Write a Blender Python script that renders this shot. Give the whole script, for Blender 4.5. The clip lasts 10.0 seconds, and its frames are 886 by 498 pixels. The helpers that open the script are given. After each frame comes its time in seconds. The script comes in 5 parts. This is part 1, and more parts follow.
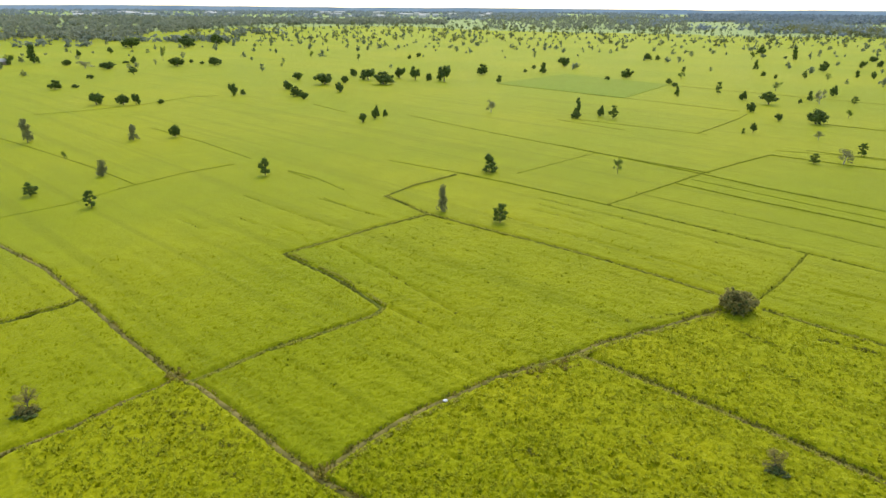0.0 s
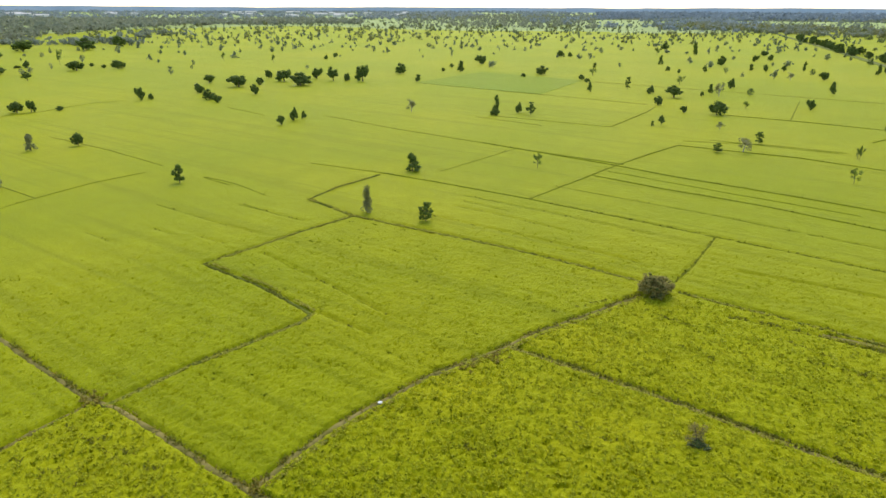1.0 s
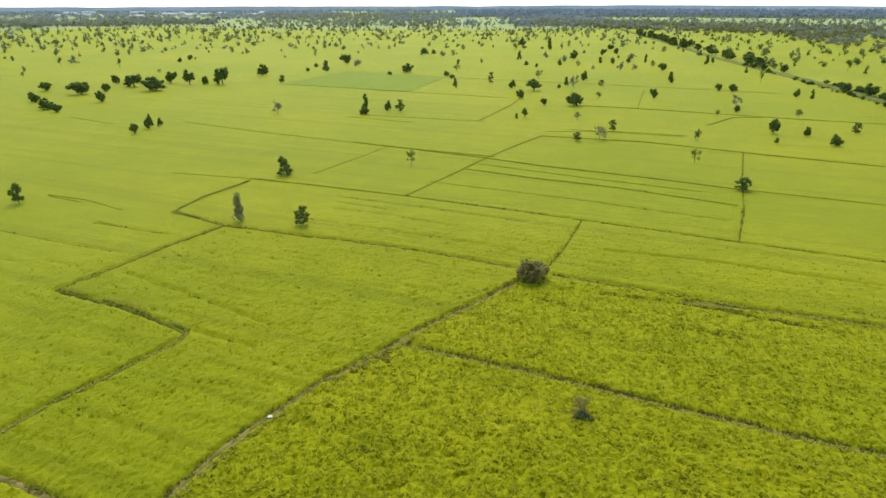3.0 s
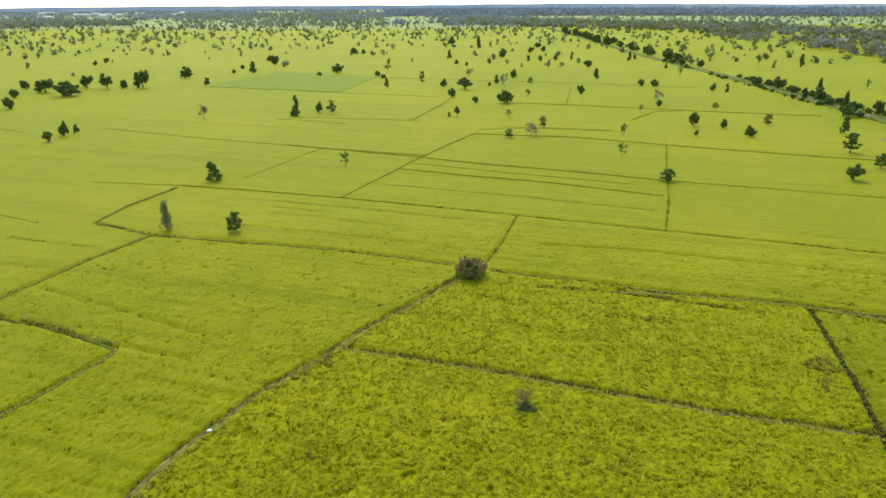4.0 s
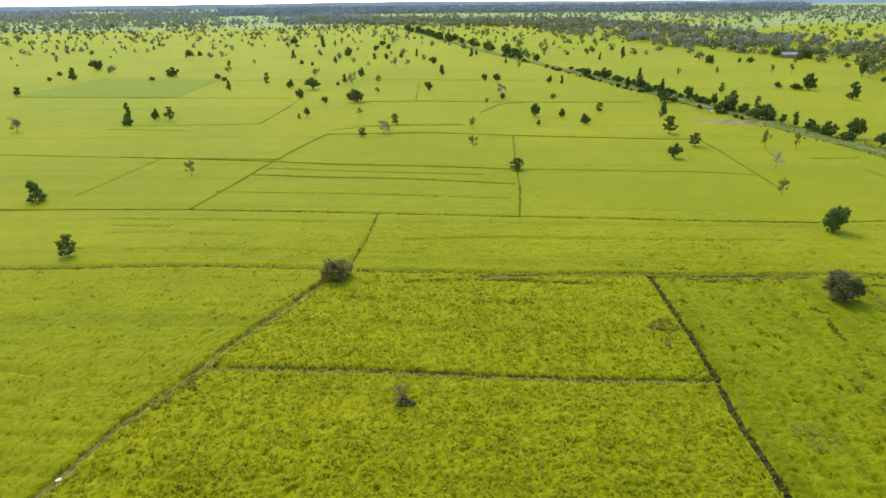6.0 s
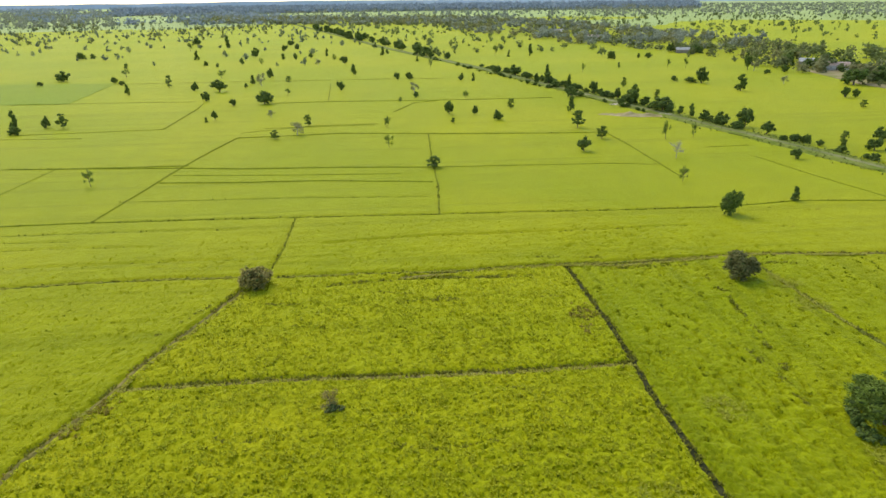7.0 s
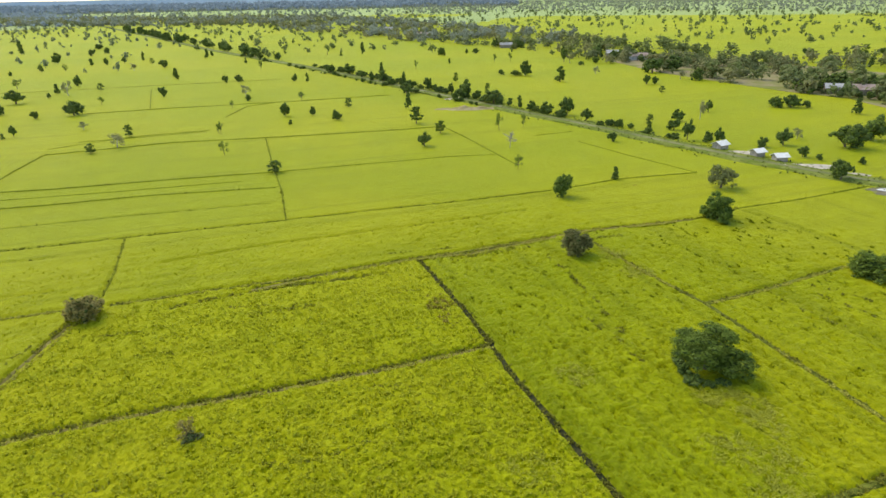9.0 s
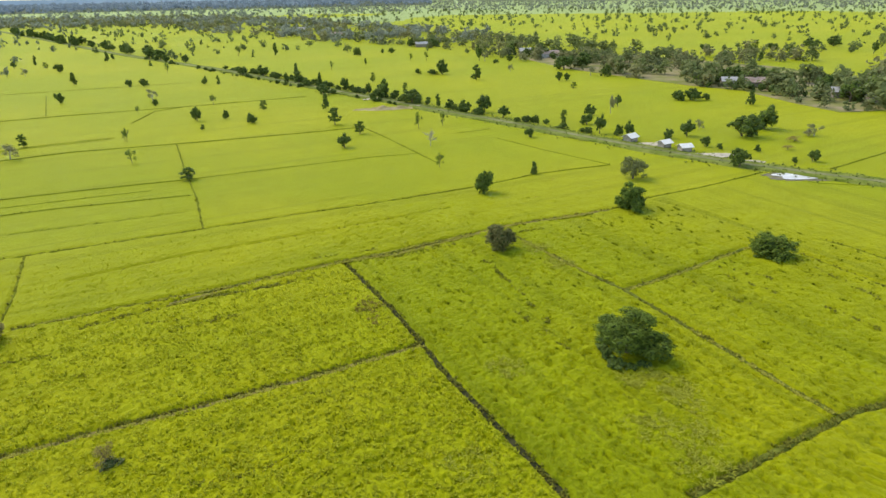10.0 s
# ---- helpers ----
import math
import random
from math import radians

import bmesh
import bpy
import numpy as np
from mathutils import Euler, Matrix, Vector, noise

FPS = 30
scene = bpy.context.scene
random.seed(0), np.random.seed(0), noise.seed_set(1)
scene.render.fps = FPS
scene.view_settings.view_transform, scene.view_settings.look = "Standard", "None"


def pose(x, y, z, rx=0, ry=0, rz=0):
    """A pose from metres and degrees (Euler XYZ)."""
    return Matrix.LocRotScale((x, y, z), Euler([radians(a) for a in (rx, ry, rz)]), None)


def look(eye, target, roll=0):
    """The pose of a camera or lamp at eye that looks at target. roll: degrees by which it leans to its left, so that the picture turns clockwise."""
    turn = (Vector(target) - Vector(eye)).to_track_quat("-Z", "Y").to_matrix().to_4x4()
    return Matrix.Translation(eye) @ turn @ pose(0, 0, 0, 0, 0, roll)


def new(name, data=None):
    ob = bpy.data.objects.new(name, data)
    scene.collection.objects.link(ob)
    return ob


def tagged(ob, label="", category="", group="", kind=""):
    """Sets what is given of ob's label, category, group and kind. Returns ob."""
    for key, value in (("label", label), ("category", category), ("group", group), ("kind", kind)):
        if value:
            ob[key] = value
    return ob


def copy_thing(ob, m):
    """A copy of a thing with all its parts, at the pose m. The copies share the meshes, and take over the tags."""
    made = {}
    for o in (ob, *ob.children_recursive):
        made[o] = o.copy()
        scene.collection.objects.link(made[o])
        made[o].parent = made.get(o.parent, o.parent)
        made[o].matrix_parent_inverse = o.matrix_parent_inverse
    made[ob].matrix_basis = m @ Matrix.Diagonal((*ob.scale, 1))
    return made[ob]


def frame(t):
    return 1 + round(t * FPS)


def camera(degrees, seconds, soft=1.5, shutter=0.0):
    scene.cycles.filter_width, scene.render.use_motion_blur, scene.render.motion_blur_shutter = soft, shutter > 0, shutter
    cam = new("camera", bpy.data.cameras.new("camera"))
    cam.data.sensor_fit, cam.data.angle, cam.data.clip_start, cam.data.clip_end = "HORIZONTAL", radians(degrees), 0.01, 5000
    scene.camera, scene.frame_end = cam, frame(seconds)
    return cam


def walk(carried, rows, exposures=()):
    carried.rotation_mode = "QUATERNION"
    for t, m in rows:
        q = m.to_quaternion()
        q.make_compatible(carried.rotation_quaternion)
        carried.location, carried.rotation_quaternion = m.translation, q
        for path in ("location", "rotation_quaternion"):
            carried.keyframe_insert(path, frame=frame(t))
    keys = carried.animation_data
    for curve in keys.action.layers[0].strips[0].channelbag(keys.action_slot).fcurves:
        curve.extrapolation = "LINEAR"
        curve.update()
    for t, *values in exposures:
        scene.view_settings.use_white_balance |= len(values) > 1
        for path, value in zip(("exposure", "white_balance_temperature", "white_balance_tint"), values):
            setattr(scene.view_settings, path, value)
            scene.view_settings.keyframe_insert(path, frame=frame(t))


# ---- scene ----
cam = camera(71.48, 10.0)
# seconds, eye, heading, tilt, lean
PATH = [
    (0.0, -0.03, -0.21, 40.03, 0.265, -21.528, 0.418),
    (0.5, -0.04, -0.14, 40.02, -3.371, -21.556, 0.332),
    (1.0, 0.01, -0.12, 40.02, -6.981, -21.560, 0.184),
    (1.5, -0.02, -0.04, 39.97, -10.739, -21.577, 0.095),
    (2.0, -0.05, 0.00, 39.94, -13.592, -21.612, 0.035),
    (2.5, -0.04, 0.03, 39.93, -16.097, -21.644, -0.039),
    (4.0, 0.01, -0.06, 39.97, -25.013, -21.763, -0.335),
    (4.5, 0.02, 0.02, 39.88, -28.088, -21.800, -0.421),
    (5.0, 0.08, 0.07, 39.87, -31.311, -21.860, -0.519),
    (6.5, 0.04, 0.02, 39.92, -42.480, -22.088, -0.682),
    (7.0, 0.04, 0.03, 39.97, -46.437, -22.197, -0.739),
    (7.5, 0.01, 0.00, 40.00, -50.343, -22.296, -0.782),
    (8.0, -0.02, -0.01, 40.05, -54.218, -22.383, -0.854),
    (8.5, -0.03, -0.02, 40.09, -57.761, -22.476, -0.890),
    (9.0, 0.07, 0.06, 40.05, -61.204, -22.528, -0.884),
    (9.5, 0.05, 0.07, 40.10, -64.912, -22.620, -0.913),
    (10.0, 0.11, 0.06, 40.07, -68.651, -22.687, -0.945),
]
walk(cam, [(t, pose(x, y, z, 90 + tilt, 0, turn) @ pose(0, 0, 0, 0, 0, lean)) for t, x, y, z, turn, tilt, lean in PATH],
     exposures=[(0.0, 0.95, 7500, 9), (5.0, 0.95, 7500, 8), (10.0, 1.09, 7500, 9)])

# ---- daylight: high sun ahead of the first views, veiled by thin cloud ----
world = bpy.data.worlds.new("world")
scene.world = world
world.use_nodes = True
bg = world.node_tree.nodes["Background"]
sky = world.node_tree.nodes.new("ShaderNodeTexSky")
sky.sky_type = "NISHITA"
sky.sun_disc = False
sky.sun_elevation, sky.sun_rotation = radians(50), radians(12)
sky.dust_density = 0.4
bg.inputs[1].default_value = 0.15
world.node_tree.links.new(sky.outputs[0], bg.inputs[0])
sun = new("sun", bpy.data.lights.new("sun", "SUN"))
sun.data.energy, sun.data.angle, sun.data.color = 1.45, radians(42), (1.0, 0.95, 0.86)
sun.matrix_world = look((0, 0, 0), (-0.134, -0.629, -0.766))

# ---- materials ----


def mix_node(nt, fac, a, b, kind="MIX"):
    n = nt.nodes.new("ShaderNodeMix")
    n.data_type, n.blend_type = "RGBA", kind
    for sock, v in ((n.inputs[0], fac), (n.inputs[6], a), (n.inputs[7], b)):
        if isinstance(v, bpy.types.NodeSocket):
            nt.links.new(v, sock)
        else:
            sock.default_value = v if isinstance(v, float) else (*v, 1)
    return n.outputs[2]


def noise_node(nt, scale, detail=4.0, stretch=None, turn=0.0, rough=0.6):
    co = nt.nodes.new("ShaderNodeTexCoord")
    out = co.outputs["Object"]
    if stretch:
        for key, value in (("Rotation", (0, 0, radians(turn))), ("Scale", stretch)):
            mp = nt.nodes.new("ShaderNodeMapping")
            mp.inputs[key].default_value = value
            nt.links.new(out, mp.inputs[0])
            out = mp.outputs[0]
    n = nt.nodes.new("ShaderNodeTexNoise")
    n.inputs["Scale"].default_value, n.inputs["Detail"].default_value = scale, detail
    n.inputs["Roughness"].default_value = rough
    nt.links.new(out, n.inputs[0])
    return n.outputs[0]


def ramp(nt, value, lo, hi):
    n = nt.nodes.new("ShaderNodeMapRange")
    n.interpolation_type = "SMOOTHSTEP"
    n.inputs[1].default_value, n.inputs[2].default_value = lo, hi
    nt.links.new(value, n.inputs[0])
    return n.outputs[0]


def base_mat(name, rough=0.85, shine=0.06):
    m = bpy.data.materials.new(name)
    m.use_nodes = True
    nt = m.node_tree
    p = nt.nodes["Principled BSDF"]
    p.inputs["Roughness"].default_value = rough
    p.inputs["Specular IOR Level"].default_value = shine
    return m, nt, p


def add_bump(nt, p, value, strength, dist):
    b = nt.nodes.new("ShaderNodeBump")
    b.inputs["Strength"].default_value, b.inputs["Distance"].default_value = strength, dist
    nt.links.new(value, b.inputs["Height"])
    nt.links.new(b.outputs[0], p.inputs["Normal"])


def rice_mat(name, green, gold, dark, turn=41.5, contrast=1.0, sheen=(1.0, 0.99, 0.10)):
    """Standing rice seen from above: patches, drill lines along the plots, fine blades, and gaps darkened as soil and
    shade.
    """
    m, nt, p = base_mat(name, 0.65, 0.04)
    patch = ramp(nt, noise_node(nt, 0.012, 3.0), 0.36, 0.66)
    lines = ramp(nt, noise_node(nt, 0.6, 5.0, (0.03, 1.0, 1.0), turn), 0.36, 0.62)
    furrow = ramp(nt, noise_node(nt, 0.22, 2.0, (0.015, 1.0, 1.0), turn), 0.555, 0.61)
    blotch = ramp(nt, noise_node(nt, 0.16, 6.0), 0.38, 0.68)
    gaps = ramp(nt, noise_node(nt, 1.8, 4.0, (0.5, 1.0, 1.0), turn), 0.33, 0.39)
    fine = ramp(nt, noise_node(nt, 3.2, 8.0, None, 0.0, 0.8), 0.30, 0.56)
    c = mix_node(nt, patch, green, gold)
    c = mix_node(nt, lines, mix_node(nt, 0.16, c, dark), c)
    c = mix_node(nt, furrow, c, mix_node(nt, 0.32, c, dark))
    c = mix_node(nt, blotch, mix_node(nt, 0.22, c, dark), c)
    # dark mixed in between plants: soil, and shade put into the colour
    c = mix_node(nt, gaps, mix_node(nt, 0.6 * contrast, c, dark), c)
    c = mix_node(nt, fine, mix_node(nt, 0.4 * contrast, c, dark), c)
    nt.links.new(c, p.inputs["Base Color"])
    p.inputs["Sheen Weight"].default_value = 0.28
    p.inputs["Sheen Roughness"].default_value = 0.45
    p.inputs["Sheen Tint"].default_value = (*sheen, 1)
    add_bump(nt, p, fine, 0.55, 0.16)
    return m


def blade_mat(name, a, b, thin=0.35):
    m, nt, p = base_mat(name, 0.6)
    geo = nt.nodes.new("ShaderNodeNewGeometry")
    c = mix_node(nt, geo.outputs["Random Per Island"], a, b)
    c = mix_node(nt, ramp(nt, noise_node(nt, 0.05, 3.0), 0.35, 0.65), c, mix_node(nt, 0.5, c, b))
    c = mix_node(nt, ramp(nt, noise_node(nt, 2.4, 2.0), 0.40, 0.56), mix_node(nt, 0.25, c, tuple(0.6 * v for v in a)), c)
    nt.links.new(c, p.inputs["Base Color"])
    tr = nt.nodes.new("ShaderNodeBsdfTranslucent")
    nt.links.new(c, tr.inputs[0])
    mx = nt.nodes.new("ShaderNodeMixShader")
    mx.inputs[0].default_value = thin
    nt.links.new(p.outputs[0], mx.inputs[1])
    nt.links.new(tr.outputs[0], mx.inputs[2])
    nt.links.new(mx.outputs[0], nt.nodes["Material Output"].inputs[0])
    return m


def leaf_mat(name, a, b, thin=0.25, scale=5.0):
    m, nt, p = base_mat(name, 0.55, 0.06)
    geo = nt.nodes.new("ShaderNodeNewGeometry")
    info = nt.nodes.new("ShaderNodeObjectInfo")
    c = mix_node(nt, geo.outputs["Random Per Island"], a, b)
    c = mix_node(nt, ramp(nt, noise_node(nt, scale, 3.0), 0.35, 0.65), mix_node(nt, 0.75, c, a), mix_node(nt, 0.6, c, b))
    warm = tuple(x * y for x, y in zip(b, (1.15, 1.0, 0.75)))
    tint = nt.nodes.new("ShaderNodeMath")
    tint.operation = "MULTIPLY"
    tint.inputs[1].default_value = 0.5
    nt.links.new(info.outputs["Random"], tint.inputs[0])
    c = mix_node(nt, tint.outputs[0], c, warm)
    nt.links.new(c, p.inputs["Base Color"])
    tr = nt.nodes.new("ShaderNodeBsdfTranslucent")
    nt.links.new(c, tr.inputs[0])
    mx = nt.nodes.new("ShaderNodeMixShader")
    mx.inputs[0].default_value = thin
    nt.links.new(p.outputs[0], mx.inputs[1])
    nt.links.new(tr.outputs[0], mx.inputs[2])
    nt.links.new(mx.outputs[0], nt.nodes["Material Output"].inputs[0])
    return m


def rough_mat(name, a, b, scale, rough=0.9, bump=0.0, metal=0.0):
    m, nt, p = base_mat(name, rough, 0.4 if rough < 0.8 else 0.06)
    p.inputs["Metallic"].default_value = metal
    n1, n2 = noise_node(nt, scale, 5.0), noise_node(nt, scale * 7, 4.0)
    c = mix_node(nt, ramp(nt, n1, 0.35, 0.65), a, b)
    c = mix_node(nt, ramp(nt, n2, 0.4, 0.7), c, mix_node(nt, 0.4, c, a))
    nt.links.new(c, p.inputs["Base Color"])
    if bump:
        add_bump(nt, p, n2, 0.7, bump)
    return m


RICE = rice_mat("standing_rice", (0.254, 0.288, 0.005), (0.335, 0.334, 0.007), (0.14, 0.17, 0.004))
GREENRICE = rice_mat("greener_rice", (0.298, 0.323, 0.006), (0.378, 0.358, 0.009), (0.19, 0.222, 0.004), 41.5, 0.8)
LUSHRICE = rice_mat("lush_rice", (0.242, 0.286, 0.004), (0.308, 0.318, 0.006), (0.085, 0.115, 0.003), 131.5, 1.15)
# same crop far off, its colour and sheen paled to carry distance haze
HAZERICE = rice_mat("haze_paled_distant_rice", (0.25, 0.305, 0.05), (0.31, 0.345, 0.075), (0.14, 0.19, 0.03), sheen=(0.9, 1.0, 0.6))
YOUNG = rice_mat("young_rice", (0.155, 0.23, 0.007), (0.185, 0.25, 0.008), (0.10, 0.15, 0.004))
BLADE = blade_mat("rice_blades", (0.28, 0.33, 0.006), (0.43, 0.43, 0.012), 0.6)
TIPS = blade_mat("pale_rice_tips", (0.38, 0.41, 0.02), (0.53, 0.525, 0.045), 0.55)
WEED = blade_mat("bund_weeds", (0.16, 0.165, 0.022), (0.30, 0.295, 0.05), 0.4)
BROWNWEED = blade_mat("dry_bund_weeds", (0.26, 0.21, 0.035), (0.40, 0.33, 0.075), 0.4)
STRAW = blade_mat("lodged_rice", (0.33, 0.36, 0.03), (0.46, 0.46, 0.065), 0.4)
PALEGRASS = blade_mat("pale_bund_grass", (0.36, 0.35, 0.045), (0.49, 0.455, 0.085), 0.4)
RICHBLADE = blade_mat("deep_green_rice_blades", (0.16, 0.195, 0.008), (0.25, 0.28, 0.012), 0.45)
RANK = blade_mat("rank_rice_blades", (0.10, 0.135, 0.006), (0.19, 0.225, 0.01), 0.45)
MUD = rough_mat("pond_mud", (0.13, 0.12, 0.07), (0.22, 0.20, 0.13), 0.6, 0.9, 0.05)
YARD = rough_mat("bare_yard", (0.42, 0.36, 0.27), (0.58, 0.52, 0.42), 0.5, 0.95, 0.05)
BAG = rough_mat("white_plastic", (0.75, 0.75, 0.75), (0.85, 0.85, 0.85), 4.0, 0.4)
VERGEBLADE = blade_mat("verge_blades", (0.12, 0.16, 0.03), (0.24, 0.27, 0.07), 0.3)
EARTH = rough_mat("bund_earth", (0.15, 0.14, 0.035), (0.29, 0.24, 0.085), 0.25, 0.95, 0.1)
GRASSY = rough_mat("grassy_bund", (0.08, 0.10, 0.015), (0.17, 0.19, 0.03), 0.5, 0.95, 0.15)
GREENBUND = rough_mat("green_bund", (0.145, 0.172, 0.012), (0.225, 0.25, 0.02), 0.5, 0.95, 0.15)
# near-black furrow bed: the shadow between the rice edges put into its colour
DITCHSHADE = rough_mat("shade_dark_ditch", (0.022, 0.026, 0.01), (0.06, 0.06, 0.024), 0.6, 0.8, 0.12)
VERGE = rough_mat("road_verge", (0.12, 0.16, 0.02), (0.22, 0.24, 0.055), 0.3, 0.95, 0.2)
LOT = rough_mat("village_lot", (0.17, 0.19, 0.04), (0.31, 0.25, 0.15), 0.05, 0.95, 0.1)
DIRT = rough_mat("dirt_road", (0.13, 0.15, 0.05), (0.25, 0.24, 0.12), 0.06, 0.95, 0.05)
REDSOIL = rough_mat("red_soil", (0.30, 0.24, 0.11), (0.44, 0.36, 0.20), 0.4, 0.95, 0.2)
BARK = rough_mat("bark", (0.10, 0.08, 0.06), (0.22, 0.19, 0.15), 3.0, 0.95, 0.03)
ASHBARK = rough_mat("ash_bark", (0.30, 0.27, 0.24), (0.45, 0.42, 0.38), 3.0, 0.95, 0.03)
LEAF = leaf_mat("tree_leaves", (0.048, 0.095, 0.02), (0.18, 0.26, 0.052), 0.36)
GREYLEAF = leaf_mat("dry_leaves", (0.23, 0.20, 0.065), (0.42, 0.36, 0.13), 0.45)
OLIVE = leaf_mat("olive_leaves", (0.10, 0.13, 0.05), (0.22, 0.25, 0.11), 0.4)
PALELEAF = leaf_mat("pale_leaves", (0.15, 0.17, 0.075), (0.27, 0.28, 0.14), 0.4)
# far leaf colours carry the distance haze, all but the village leaves
FARHAZE = leaf_mat("haze_tinted_woodland_leaves", (0.10, 0.14, 0.085), (0.21, 0.25, 0.155), 0.4, 0.11)
HAZEBLUE = leaf_mat("haze_blue_leaves", (0.19, 0.25, 0.29), (0.31, 0.37, 0.42), 0.4, 0.05)
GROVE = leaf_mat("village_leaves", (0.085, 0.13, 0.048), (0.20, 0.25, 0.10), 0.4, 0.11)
HAZELEAF = leaf_mat("haze_tinted_edge_leaves", (0.16, 0.20, 0.165), (0.29, 0.33, 0.27), 0.4, 0.08)
DUSKLEAF = leaf_mat("dusky_leaves", (0.10, 0.115, 0.04), (0.24, 0.235, 0.10), 0.4)
HAZEHILL = rough_mat("haze_blue_hills", (0.30, 0.38, 0.46), (0.38, 0.46, 0.54), 0.004)
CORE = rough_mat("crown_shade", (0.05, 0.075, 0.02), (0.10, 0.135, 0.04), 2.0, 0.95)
ROOF = rough_mat("zinc_roof", (0.30, 0.29, 0.28), (0.46, 0.45, 0.43), 0.6, 0.75, 0.0)
RUST = rough_mat("rusty_roof", (0.30, 0.20, 0.15), (0.42, 0.33, 0.28), 0.6, 0.7, 0.0)
PLASTER = rough_mat("plaster", (0.55, 0.53, 0.50), (0.72, 0.70, 0.68), 0.8, 0.9, 0.0)
BRIGHTROOF = rough_mat("bright_zinc_roof", (0.68, 0.66, 0.61), (0.84, 0.82, 0.78), 0.6, 0.82)
SHEET = rough_mat("weathered_zinc_wall", (0.24, 0.21, 0.18), (0.40, 0.36, 0.31), 1.2, 0.85)
BOARD = rough_mat("grey_boards", (0.20, 0.17, 0.13), (0.34, 0.30, 0.25), 1.5, 0.9, 0.0)
WATER = rough_mat("shallow_water", (0.50, 0.49, 0.45), (0.72, 0.71, 0.67), 0.3, 0.4, 0.0)

# ---- mesh helpers ----


def mesh_of(name, verts, faces, mats, index=None):
    me = bpy.data.meshes.new(name)
    me.from_pydata([tuple(v) for v in verts], [], [tuple(f) for f in faces])
    for m in mats:
        me.materials.append(m)
    if index is not None:
        me.polygons.foreach_set("material_index", np.asarray(index, dtype=np.int32))
    me.update()
    return me


def fast_mesh(name, verts, tris, mat):
    """A mesh from arrays of corners and triangles."""
    me = bpy.data.meshes.new(name)
    me.vertices.add(len(verts))
    me.vertices.foreach_set("co", np.asarray(verts, np.float32).ravel())
    me.loops.add(3 * len(tris))
    me.loops.foreach_set("vertex_index", np.asarray(tris, np.int32).ravel())
    me.polygons.add(len(tris))
    me.polygons.foreach_set("loop_start", np.arange(0, 3 * len(tris), 3, dtype=np.int32))
    me.update(calc_edges=True)
    me.materials.append(mat)
    me.validate()
    return me


def part(name, me, parent, label=""):
    ob = new(name, me)
    ob.parent = parent
    if label:
        ob["label"] = label
    return ob


def tube(path, radii, sides=6):
    """Corners and faces of a tapered tube along a path."""
    vs, fs = [], []
    for i, (p, r) in enumerate(zip(path, radii)):
        a = Vector(path[min(i + 1, len(path) - 1)]) - Vector(path[max(i - 1, 0)])
        q = a.to_track_quat("Z", "Y")
        for k in range(sides):
            ang = 2 * math.pi * k / sides
            vs.append(Vector(p) + q @ Vector((r * math.cos(ang), r * math.sin(ang), 0)))
    for i in range(len(path) - 1):
        for k in range(sides):
            a, b = i * sides + k, i * sides + (k + 1) % sides
            fs.append((a, b, b + sides, a + sides))
    fs.append(tuple(range(len(vs) - sides, len(vs))))
    return vs, fs


def joined(pieces):
    vs, fs = [], []
    for v, f in pieces:
        n = len(vs)
        vs += v
        fs += [tuple(i + n for i in face) for face in f]
    return vs, fs


def box(x0, x1, y0, y1, z0, z1):
    v = [Vector((x, y, z)) for z in (z0, z1) for y in (y0, y1) for x in (x0, x1)]
    return v, [(0, 2, 3, 1), (4, 5, 7, 6), (0, 1, 5, 4), (2, 6, 7, 3), (0, 4, 6, 2), (1, 3, 7, 5)]


# ---- bunds between the plots ----
RIDGES = {"path": (0.75, 0.18, EARTH, "low trodden earth bund with weeds between rice plots"),
          "bund": (0.8, 0.22, GRASSY, "low grassy earth bund between rice plots"),
          "ditch": (0.9, 0.10, DITCHSHADE, "dark bund and furrow with painted shade between rice plots"),
          "weedy": (0.9, 0.2, GRASSY, "broad weedy bund along the edge of the plots"),
          "lane": (0.75, 0.18, EARTH, "trodden earth bund with a pale grassy edge"),
          "track": (0.9, 0.12, EARTH, "low worn earth bund with weeds along one side"),
          "thin": (0.4, 0.2, GREENBUND, "narrow grassy bund between rice plots"),
          "faint": (0.3, 0.12, GREENBUND, "faint overgrown bund between rice plots")}
SEGMENTS = []


